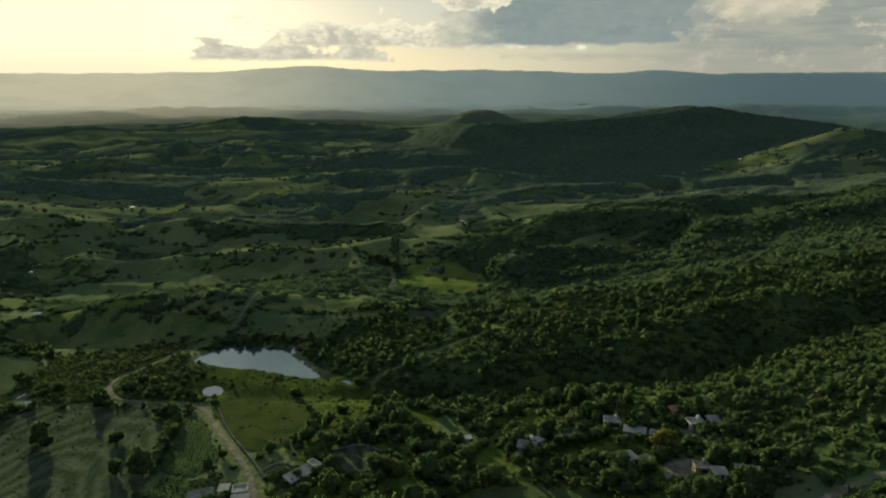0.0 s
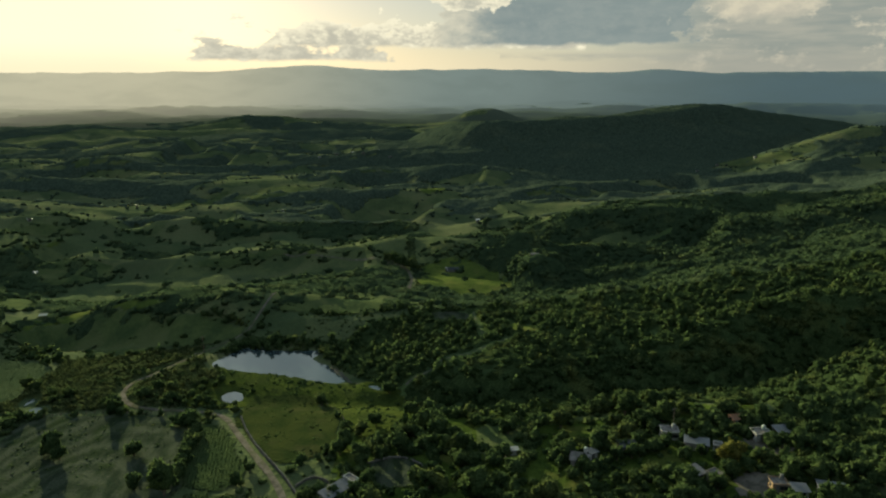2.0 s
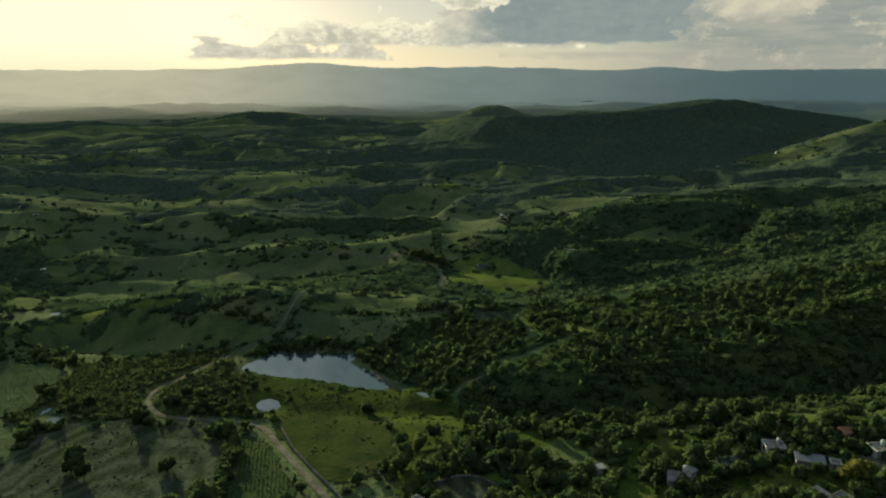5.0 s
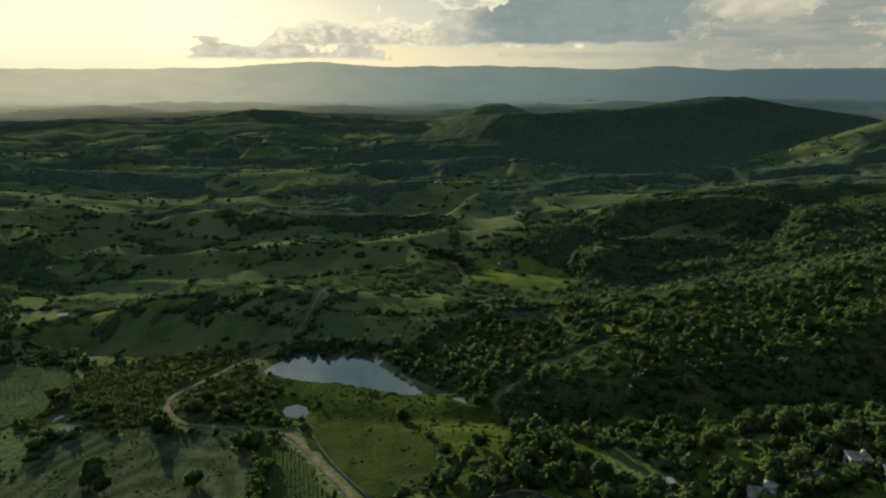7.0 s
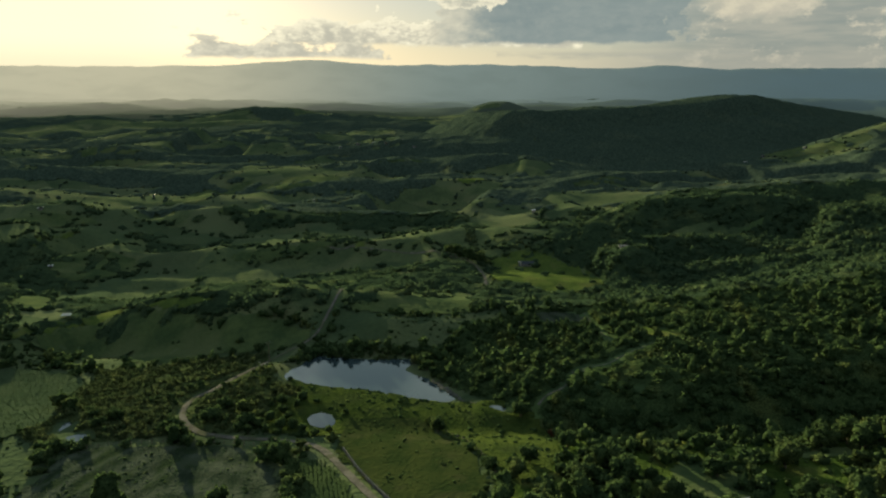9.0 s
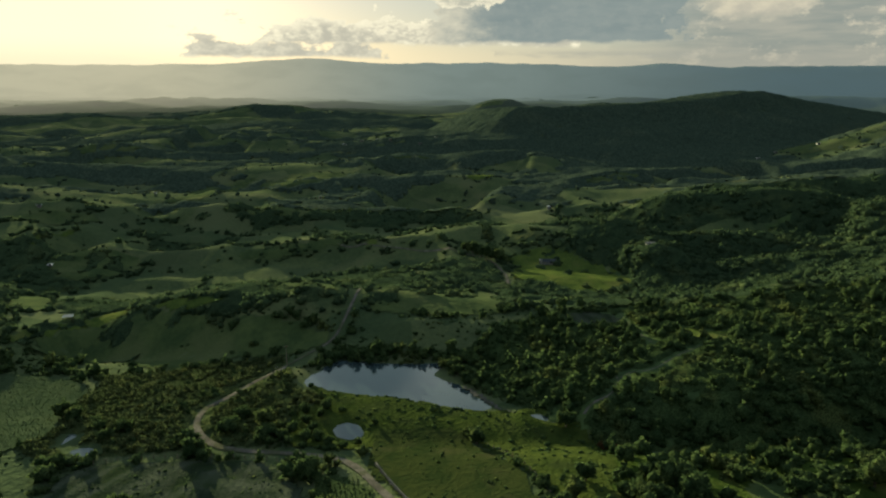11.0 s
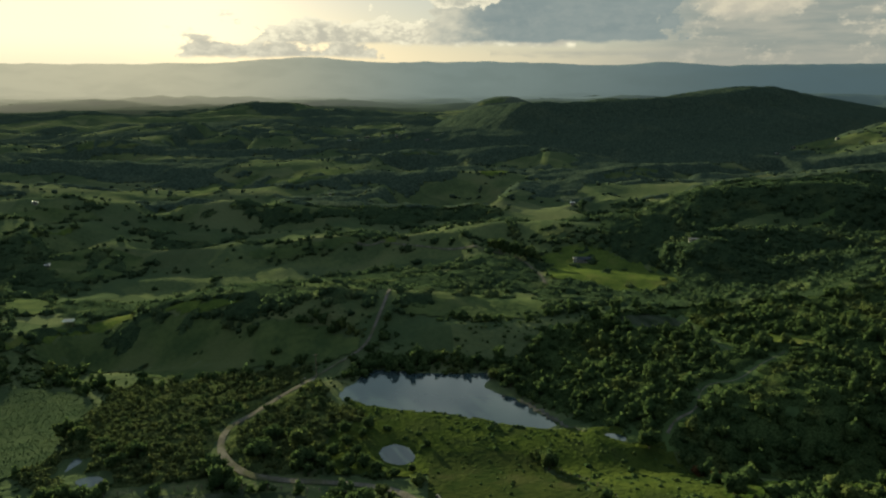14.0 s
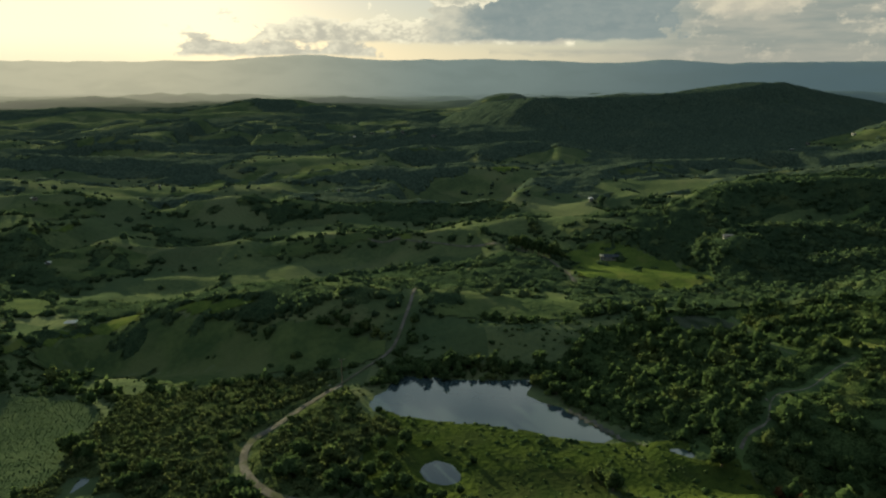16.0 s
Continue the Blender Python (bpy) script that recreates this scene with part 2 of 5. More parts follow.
def value_noise(x, y, size, seed=0):
    """Smooth noise, -1..1, with lumps of the given size in metres."""
    u, v = np.asarray(x, float) / size, np.asarray(y, float) / size
    iu, iv = np.floor(u).astype(np.int64), np.floor(v).astype(np.int64)
    fu, fv = u - iu, v - iv
    fu, fv = fu * fu * fu * (fu * (fu * 6 - 15) + 10), fv * fv * fv * (fv * (fv * 6 - 15) + 10)
    a, b = lattice(iu, iv, seed), lattice(iu + 1, iv, seed)
    c, d = lattice(iu, iv + 1, seed), lattice(iu + 1, iv + 1, seed)
    return 2 * (a + (b - a) * fu + (c - a) * fv + (a - b - c + d) * fu * fv) - 1


def smooth(lo, hi, v):
    k = np.clip((v - lo) / (hi - lo), 0, 1)
    return k * k * (3 - 2 * k)


def inside(poly, x, y):
    """Which of the places lie inside the outline."""
    hit = np.zeros(np.shape(x), bool)
    for (x0, y0), (x1, y1) in zip(poly, poly[1:] + poly[:1]):
        if y0 != y1:
            hit ^= ((y0 > y) != (y1 > y)) & (x < (x1 - x0) * (y - y0) / (y1 - y0) + x0)
    return hit


def line_distance(line, x, y):
    """How far the places lie from a broken line."""
    best = np.full(np.shape(x), 1e9)
    for (x0, y0), (x1, y1) in zip(line, line[1:]):
        dx, dy = x1 - x0, y1 - y0
        k = np.clip(((x - x0) * dx + (y - y0) * dy) / (dx * dx + dy * dy), 0, 1)
        best = np.minimum(best, np.hypot(x - x0 - k * dx, y - y0 - k * dy))
    return best


def raw_height(x, y):
    z = np.zeros(np.shape(x))
    for cx, cy, h, sl, sw, turn in NEAR_HILLS + MIDDLE_HILLS + FAR_HILLS + DISTANT_HILLS:
        c, s = math.cos(radians(turn)), math.sin(radians(turn))
        u, v = ((x - cx) * c + (y - cy) * s) / sl, ((cy - y) * c + (x - cx) * s) / sw
        z = z + h * np.exp(-(u * u + v * v) / 2)
    far = smooth(250, 900, np.hypot(x, y))
    z = z + value_noise(x * 0.7, y * 1.3, 60, 3) * (1.0 + 1.4 * far) + value_noise(x * 0.7 + 0.3 * y, y * 1.7, 140, 5) * (1.0 + 8.0 * far)
    z = z + value_noise(x, y * 1.5, 420, 9) * 14 * smooth(800, 2200, np.hypot(x, y))
    mesa, best = np.zeros(np.shape(x)), np.full(np.shape(x), 1e9)
    for (x0, y0, h0), (x1, y1, h1) in zip(BRINK, BRINK[1:]):
        dx, dy = x1 - x0, y1 - y0
        k = np.clip(((x - x0) * dx + (y - y0) * dy) / (dx * dx + dy * dy), 0, 1)
        off = np.hypot(x - x0 - k * dx, y - y0 - k * dy)
        behind = (y - y0) * dx - (x - x0) * dy > 0
        fall = np.where(behind, 1 - smooth(10, 480, off), 0.35 * (1 - smooth(0, 60, off)) + 0.65 * (1 - smooth(0, 250, off)) ** 1.15)
        mesa = np.where(off < best, (h0 + (h1 - h0) * k) * fall, mesa)
        best = np.minimum(best, off)
    gully = value_noise(x * 1.0, y * 0.35, 70, 17) * 5 * smooth(0, 70, best)
    over_all = smooth(6, 26, mesa)
    z = z * (1 - over_all) + np.maximum(mesa + gully, z * 0.3) * over_all
    tame = np.zeros(np.shape(x))
    for front, crest in BANKS:
        best, top, foot, face = np.full(np.shape(x), 1e9), np.zeros(np.shape(x)), np.zeros(np.shape(x)), np.zeros(np.shape(x), bool)
        end = np.ones(np.shape(x))
        run = np.concatenate([[0], np.cumsum([math.hypot(b[0] - a[0], b[1] - a[1]) for a, b in zip(crest, crest[1:])])])
        for i, ((x0, y0, t0, f0), (x1, y1, t1, f1)) in enumerate(zip(crest, crest[1:])):
            dx, dy = x1 - x0, y1 - y0
            k = np.clip(((x - x0) * dx + (y - y0) * dy) / (dx * dx + dy * dy), 0, 1)
            off = np.hypot(x - x0 - k * dx, y - y0 - k * dy)
            near = off < best
            along = (run[i] + k * (run[i + 1] - run[i])) / run[-1]
            best, top, foot = np.where(near, off, best), np.where(near, t0 + (t1 - t0) * k, top), np.where(near, f0 + (f1 - f0) * k, foot)
            face = np.where(near, (y - y0) * dx - (x - x0) * dy < 0, face)
            fade = min(0.3, max(0.12, 24 / run[-1]))
            end = np.where(near, smooth(0, fade, along) * smooth(1, 1 - fade, along), end)
        best = best * (1 + 0.22 * value_noise(x, y, front * 0.9, 71))
        drop = np.clip(best / front, 0, 1)
        shape = np.where(face, top + (foot - top) * (0.75 * drop + 0.25 * drop * drop * (3 - 2 * drop)), top - np.minimum(best, 3 * front) * 0.09)
        reach = np.where(face, 1 - smooth(front * 0.9, front * 2.0, best), 1 - smooth(front * 0.3, front * 2.6, best)) * end
        z = z * (1 - reach) + shape * reach
        tame = np.maximum(tame, 0.85 * reach)
    # sharper crests and gullies: in the hillside woods, and everywhere farther out
    rough = np.maximum(smooth(20, 90, x) * smooth(130, 200, y), 0.9 * smooth(330, 480, y)) * (1 - tame)
    z = z + (0.42 - np.abs(value_noise(x + 0.3 * y, y * 1.2, 52, 11))) * 7.5 * rough * (1 - 0.65 * smooth(500, 900, y)) * (1 - 0.9 * over_all)
    z = z + (0.42 - np.abs(value_noise(x * 0.6 + 0.3 * y, y * 1.4, 120, 13))) * 11 * smooth(420, 800, y) * (1 - over_all) * (1 - tame) + value_noise(x, y, 24, 14) * 1.2 * rough
    return z

# ---- materials ----
def material(name):
    m = bpy.data.materials.new(name)
    m.use_nodes = True
    return m, m.node_tree.nodes, m.node_tree.links, m.node_tree.nodes["Principled BSDF"]


def texture_noise(tree, size, detail=4.0, stretch=None):
    co = tree.nodes.new("ShaderNodeNewGeometry").outputs["Position"]
    if stretch:
        mp = tree.nodes.new("ShaderNodeMapping")
        mp.inputs["Scale"].default_value, mp.inputs["Rotation"].default_value = stretch[:3], (0, 0, radians(stretch[3]))
        tree.links.new(co, mp.inputs["Vector"])
        co = mp.outputs["Vector"]
    n = tree.nodes.new("ShaderNodeTexNoise")
    n.inputs["Scale"].default_value, n.inputs["Detail"].default_value = 1 / size, detail
    tree.links.new(co, n.inputs["Vector"])
    return n.outputs["Fac"]


def mottled(name, low, high, size, fine, rough=0.9, bump=0.0, haze_sheen=0.0, third=None, third_size=60, stretch=None, parcels=0, arcs=None):
    """A matt surface whose colour wanders between two tones at two scales, with broad patches of a third."""
    m, n, l, p = material(name)
    t = m.node_tree
    big, small = texture_noise(t, size, 4, stretch), texture_noise(t, fine, 4)
    k = calc("MULTIPLY_ADD", small, 0.6, big, t)
    col = blend(step_between(0.55, 1.05, k, t), low, high, t)
    if third:
        col = blend(calc("MULTIPLY", step_between(0.50, 0.66, texture_noise(t, third_size, 5), t), 0.8, 0, t), col, third, t)
    if arcs:
        # worn furrows curving round a place
        xyz = n.new("ShaderNodeSeparateXYZ")
        l.new(n.new("ShaderNodeNewGeometry").outputs["Position"], xyz.inputs[0])
        away = calc("SQRT", calc("ADD", calc("POWER", calc("SUBTRACT", xyz.outputs["X"], arcs[0], 0, t), 2.0, 0, t), calc("POWER", calc("MULTIPLY", calc("SUBTRACT", xyz.outputs["Y"], arcs[1], 0, t), 0.45, 0, t), 2.0, 0, t), 0, t), 0, 0, t)
        furrow = calc("SINE", calc("MULTIPLY_ADD", away, 6.283 / arcs[2], calc("MULTIPLY", texture_noise(t, 22, 3), 14.0, 0, t), t), 0, 0, t)
        col = blend(calc("MULTIPLY", step_between(0.1, 0.9, furrow, t), 0.42, 0, t), col, tuple(1.25 * v for v in high), t)
        col = blend(calc("MULTIPLY", step_between(-0.3, -0.9, furrow, t), 0.45, 0, t), col, tuple(0.7 * v for v in low), t)
    if parcels:
        # old plots: each with its own tone of grass
        cell = n.new("ShaderNodeTexVoronoi")
        cell.inputs["Scale"].default_value = 1 / parcels
        warp = n.new("ShaderNodeVectorMath")
        warp.operation = "MULTIPLY_ADD"
        wob = n.new("ShaderNodeTexNoise")
        wob.inputs["Scale"].default_value = 0.8 / parcels
        at = n.new("ShaderNodeNewGeometry").outputs["Position"]
        l.new(at, wob.inputs["Vector"])
        l.new(wob.outputs["Color"], warp.inputs[0])
        warp.inputs[1].default_value = (parcels * 0.7, parcels * 0.7, 0)
        l.new(at, warp.inputs[2])
        l.new(warp.outputs[0], cell.inputs["Vector"])
        tone = n.new("ShaderNodeSeparateColor")
        l.new(cell.outputs["Color"], tone.inputs[0])
        col = blend(calc("MULTIPLY", step_between(0.45, 0.75, tone.outputs[0], t), 0.6, 0, t), col, (0.030, 0.050, 0.024), t)
        col = blend(calc("MULTIPLY", step_between(0.70, 0.95, tone.outputs[1], t), 0.6, 0, t), col, (0.082, 0.098, 0.048), t)
    l.new(col, p.inputs["Base Color"])
    p.inputs["Roughness"].default_value, p.inputs["Specular IOR Level"].default_value = rough, 0.0
    # a faint cool sheen stands in for haze where the land is seen edge-on
    p.inputs["Sheen Weight"].default_value, p.inputs["Sheen Roughness"].default_value = haze_sheen, 0.8
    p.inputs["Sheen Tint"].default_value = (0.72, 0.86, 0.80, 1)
    if bump:
        b = n.new("ShaderNodeBump")
        b.inputs["Distance"].default_value = bump
        l.new(small, b.inputs["Height"])
        l.new(b.outputs["Normal"], p.inputs["Normal"])
    return m


def foliage(name, low, high, warm, tone_size=14.0, bump=0.0, shine=0.45, haze_sheen=0.0, crown_size=3.0):
    """Leaves: each clump has its own tone, with yellower trees among them, and some light comes through."""
    m, n, l, p = material(name)
    t = m.node_tree
    own = n.new("ShaderNodeNewGeometry").outputs["Random Per Island"]
    crowns = step_between(0.36, 0.64, texture_noise(t, crown_size, 2), t)
    col = blend(calc("MULTIPLY_ADD", own, 0.55, calc("MULTIPLY", crowns, 0.45, 0, t), t), low, high, t)
    col = blend(calc("MULTIPLY", step_between(0.54, 0.70, texture_noise(t, tone_size, 2), t), 0.75, 0, t), col, warm, t)
    speck = texture_noise(t, 0.5 if bump else 2.5, 3)
    col = blend(calc("MULTIPLY", step_between(0.60, 0.38, speck, t), 0.7, 0, t), col, (low[0] * 0.45, low[1] * 0.5, low[2] * 0.5), t)
    l.new(col, p.inputs["Base Color"])
    p.inputs["Roughness"].default_value, p.inputs["Specular IOR Level"].default_value = 0.9, 0.0
    # cool tinted sheen on the leaves, put in to imitate haze
    p.inputs["Sheen Weight"].default_value, p.inputs["Sheen Roughness"].default_value = haze_sheen, 0.8
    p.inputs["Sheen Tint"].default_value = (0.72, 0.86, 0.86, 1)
    glow = n.new("ShaderNodeBsdfTranslucent")
    l.new(col, glow.inputs["Color"])
    mix = n.new("ShaderNodeMixShader")
    mix.inputs[0].default_value = shine
    l.new(p.outputs[0], mix.inputs[1])
    l.new(glow.outputs[0], mix.inputs[2])
    l.new(mix.outputs[0], n["Material Output"].inputs["Surface"])
    if bump:
        b = n.new("ShaderNodeBump")
        b.inputs["Distance"].default_value = bump
        l.new(speck, b.inputs["Height"])
        l.new(b.outputs["Normal"], p.inputs["Normal"])
    return m


PASTURE = mottled("rough_pasture", (0.038, 0.058, 0.026), (0.076, 0.097, 0.040), 18, 2.2, bump=0.7, haze_sheen=0.014, third=(0.091, 0.101, 0.048), third_size=45, parcels=40)
MEADOW = mottled("grazed_meadow", (0.015, 0.026, 0.009), (0.030, 0.040, 0.013), 9, 1.3, bump=0.4, third=(0.036, 0.040, 0.018), third_size=12)
# for green paddocks, and for crest strips with the sunlight put into the colour
LUSH_OR_LIT = mottled("lush_or_sunlit_grass", (0.038, 0.062, 0.017), (0.076, 0.104, 0.025), 8, 1.4, bump=0.6, third=(0.081, 0.093, 0.030), third_size=14)
VILLAGE_GRASS = mottled("village_grass", (0.021, 0.040, 0.009), (0.048, 0.074, 0.016), 5, 1.0, bump=0.5, third=(0.068, 0.078, 0.023), third_size=9)
BANK = mottled("shore_grass", (0.020, 0.034, 0.009), (0.046, 0.063, 0.015), 7, 1.2, bump=0.6, third=(0.027, 0.039, 0.013), third_size=8)
FALLOW = mottled("dry_fallow", (0.018, 0.029, 0.017), (0.046, 0.056, 0.039), 5, 0.9, bump=0.5, third=(0.021, 0.034, 0.014), third_size=6, stretch=(2.4, 0.5, 1, 12), arcs=(-122, 150, 5.2))
CROP = mottled("crop_soil", (0.020, 0.034, 0.015), (0.038, 0.056, 0.022), 9, 0.9, bump=0.35)
MAIZE_GRASS = mottled("leafy_crop_ground", (0.029, 0.046, 0.024), (0.045, 0.064, 0.033), 8, 0.9, bump=0.3)
HILL_GRASS = mottled("hill_grass", (0.030, 0.050, 0.019), (0.061, 0.082, 0.029), 11, 2.4, bump=0.6, haze_sheen=0.014, third=(0.070, 0.085, 0.035), third_size=30)
FOREST_FLOOR = mottled("wooded_ground", (0.026, 0.046, 0.018), (0.055, 0.086, 0.030), 18, 3.0, bump=0.8, haze_sheen=0.02)
DIRT = mottled("pale_dirt", (0.062, 0.060, 0.050), (0.125, 0.118, 0.100), 3, 0.7, bump=0.12, third=(0.060, 0.066, 0.036), third_size=5)
MUD = mottled("grey_mud", (0.050, 0.053, 0.046), (0.105, 0.102, 0.09), 4, 0.6, rough=0.6, bump=0.08)
LEAF_NEAR = foliage("tree_leaves", (0.033, 0.062, 0.026), (0.092, 0.137, 0.051), (0.127, 0.156, 0.053), 11, bump=0.6)
LEAF_SCRUB = foliage("scrub_leaves", (0.055, 0.083, 0.034), (0.124, 0.152, 0.060), (0.147, 0.168, 0.062), 7, bump=0.5)
LEAF_MID = foliage("wood_leaves", (0.034, 0.063, 0.033), (0.084, 0.129, 0.059), (0.114, 0.150, 0.063), 16, bump=0.7, haze_sheen=0.012)
# haze mixed into the leaf colour: paler and bluer than the nearer woods
LEAF_HAZY = foliage("far_hazy_leaves", (0.052, 0.082, 0.062), (0.087, 0.122, 0.085), (0.100, 0.131, 0.087), 45, crown_size=9.0)
LEAF_GOLD = foliage("yellowing_leaves", (0.09, 0.10, 0.025), (0.15, 0.145, 0.04), (0.13, 0.135, 0.035), 6, bump=0.3)
LEAF_RUST = foliage("rusty_leaves", (0.08, 0.045, 0.022), (0.13, 0.065, 0.03), (0.085, 0.07, 0.03), 4, bump=0.3)
BARK = mottled("bark", (0.07, 0.055, 0.04), (0.13, 0.11, 0.085), 0.6, 0.1, bump=0.03)
STONE = mottled("field_stone", (0.08, 0.078, 0.07), (0.16, 0.155, 0.14), 1.2, 0.2, bump=0.04)
PLASTER = mottled("whitewashed_plaster", (0.24, 0.24, 0.225), (0.38, 0.375, 0.35), 2.0, 0.3, third=(0.33, 0.43, 0.38), third_size=1.5)
WHITE = mottled("white_roof_paint", (0.55, 0.55, 0.53), (0.72, 0.72, 0.69), 2.0, 0.3)
BLOCKWORK = mottled("grey_blockwork", (0.11, 0.107, 0.10), (0.20, 0.195, 0.18), 1.2, 0.2, bump=0.02, third=(0.18, 0.17, 0.16), third_size=2)
OCHRE = mottled("ochre_plaster", (0.20, 0.14, 0.09), (0.28, 0.20, 0.13), 1.5, 0.25, third=(0.25, 0.17, 0.11), third_size=2)
CONCRETE = mottled("roof_concrete", (0.085, 0.085, 0.08), (0.18, 0.175, 0.165), 2.2, 0.3, third=(0.22, 0.22, 0.21), third_size=2.5)
TILE = mottled("clay_roof", (0.14, 0.085, 0.06), (0.22, 0.13, 0.085), 1.0, 0.25, bump=0.03)
TIMBER = mottled("weathered_timber", (0.10, 0.08, 0.06), (0.17, 0.14, 0.11), 1.0, 0.1, bump=0.02)
DOOR_STEEL = mottled("painted_steel", (0.09, 0.10, 0.10), (0.16, 0.16, 0.15), 0.8, 0.1, rough=0.5)
SHEET, sh_n, sh_l, sh_p = material("galvanised_sheet")
sh_l.new(blend(texture_noise(SHEET.node_tree, 1.8), (0.055, 0.066, 0.074), (0.13, 0.145, 0.155), SHEET.node_tree), sh_p.inputs["Base Color"])
sh_p.inputs["Metallic"].default_value, sh_p.inputs["Roughness"].default_value = 0.1, 0.65
ZINC, zn_n, zn_l, zn_p = material("new_zinc_sheet")
zn_l.new(blend(texture_noise(ZINC.node_tree, 1.5), (0.70, 0.71, 0.70), (0.82, 0.82, 0.80), ZINC.node_tree), zn_p.inputs["Base Color"])
zn_p.inputs["Metallic"].default_value, zn_p.inputs["Roughness"].default_value = 0.85, 0.5
DARK_SHEET = mottled("dark_roof_sheet", (0.035, 0.042, 0.05), (0.07, 0.08, 0.09), 2.0, 0.3, rough=0.6)
GLASS, gl_n, gl_l, gl_p = material("window_glass")
gl_p.inputs["Base Color"].default_value, gl_p.inputs["Roughness"].default_value = (0.02, 0.025, 0.03, 1), 0.08
WATER, wt_n, wt_l, wt_p = material("still_water")
wt_l.new(blend(texture_noise(WATER.node_tree, 12), (0.020, 0.036, 0.042), (0.034, 0.052, 0.056), WATER.node_tree), wt_p.inputs["Base Color"])
wt_p.inputs["Roughness"].default_value, wt_p.inputs["IOR"].default_value = 0.07, 1.52
wt_b = wt_n.new("ShaderNodeBump")
wt_b.inputs["Distance"].default_value, wt_b.inputs["Strength"].default_value = 0.02, 0.10
wt_l.new(texture_noise(WATER.node_tree, 1.5, 3), wt_b.inputs["Height"])
wt_l.new(wt_b.outputs["Normal"], wt_p.inputs["Normal"])
# haze put into the far range's emission: air-scattered evening light, stronger farther off, warmer towards the sun
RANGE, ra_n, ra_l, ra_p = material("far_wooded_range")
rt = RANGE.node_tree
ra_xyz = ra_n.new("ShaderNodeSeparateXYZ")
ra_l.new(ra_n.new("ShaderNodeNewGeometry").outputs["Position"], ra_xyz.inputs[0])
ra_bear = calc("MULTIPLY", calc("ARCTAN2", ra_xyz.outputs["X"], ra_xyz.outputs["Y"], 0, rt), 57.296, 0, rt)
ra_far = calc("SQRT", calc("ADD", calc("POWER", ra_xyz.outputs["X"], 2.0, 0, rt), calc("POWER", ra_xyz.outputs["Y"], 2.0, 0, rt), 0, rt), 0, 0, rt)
ra_haze = blend(step_between(-26, 2, ra_bear, rt), (0.40, 0.375, 0.26), (0.145, 0.18, 0.165), rt)
ra_haze = blend(step_between(-2, 30, ra_bear, rt), ra_haze, (0.054, 0.084, 0.096), rt)
ra_haze = blend(calc("MULTIPLY", step_between(0.4, 0.7, texture_noise(rt, 260, 5, (1, 1, 2.5, 0)), rt), 0.12, 0, rt), ra_haze, (0.05, 0.065, 0.055), rt)
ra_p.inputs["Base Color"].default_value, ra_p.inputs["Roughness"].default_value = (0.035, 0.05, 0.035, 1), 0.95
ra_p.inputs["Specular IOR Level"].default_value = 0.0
ra_l.new(ra_haze, ra_p.inputs["Emission Color"])
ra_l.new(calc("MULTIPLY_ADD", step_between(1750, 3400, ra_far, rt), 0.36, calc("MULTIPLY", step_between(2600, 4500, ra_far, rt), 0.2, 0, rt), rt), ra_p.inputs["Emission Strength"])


# ---- mesh helpers ----
def mesh_data(name, verts, faces, mat, smooth_faces=False):
    me = bpy.data.meshes.new(name)
    verts, faces = np.asarray(verts, np.float32), np.asarray(faces, np.int32)
    me.vertices.add(len(verts))
    me.vertices.foreach_set("co", verts.ravel())
    k = faces.shape[1]
    me.loops.add(faces.size)
    me.loops.foreach_set("vertex_index", faces.ravel())
    me.polygons.add(len(faces))
    me.polygons.foreach_set("loop_start", np.arange(len(faces), dtype=np.int32) * k)
    me.polygons.foreach_set("loop_total", np.full(len(faces), k, np.int32))
    me.update(calc_edges=True)
    if smooth_faces:
        me.polygons.foreach_set("use_smooth", np.ones(len(faces), bool))
    me.materials.append(mat)
    return me


def mesh_object(name, verts, faces, mat, smooth_faces=False, parent=None):
    ob = new(name, mesh_data(name, verts, faces, mat, smooth_faces))
    ob.parent = parent
    return ob


def part(name, bm, mat, parent, label=""):
    """Link a bmesh as one mesh under a thing or a part."""
    me = bpy.data.meshes.new(name)
    bm.to_mesh(me)
    bm.free()
    me.materials.append(mat)
    ob = new(name, me)
    ob.parent = parent
    return tagged(ob, label)


def box(x0, x1, y0, y1, z0, z1, bevel=0.0):
    bm = bmesh.new()
    bmesh.ops.create_cube(bm, size=1)
    for v in bm.verts:
        v.co = ((x0 + x1) / 2 + v.co.x * (x1 - x0), (y0 + y1) / 2 + v.co.y * (y1 - y0), (z0 + z1) / 2 + v.co.z * (z1 - z0))
    if bevel:
        bmesh.ops.bevel(bm, geom=bm.edges[:], offset=bevel, segments=1, affect="EDGES")
    return bm


def grid_faces(nx, ny):
    i = np.arange(nx * ny).reshape(ny, nx)
    return np.stack([i[:-1, :-1], i[:-1, 1:], i[1:, 1:], i[1:, :-1]], -1).reshape(-1, 4)


def rounded(line, times=3, closed=False):
    """Cut the corners of a broken line."""
    p = np.array(line + line[:1] if closed else line, float)
    for _ in range(times):
        q = np.empty((2 * len(p) - 2, 2))
        q[0::2], q[1::2] = 0.75 * p[:-1] + 0.25 * p[1:], 0.25 * p[:-1] + 0.75 * p[1:]
        p = np.vstack([q, q[:1]]) if closed else np.vstack([p[:1], q, p[-1:]])
    return p


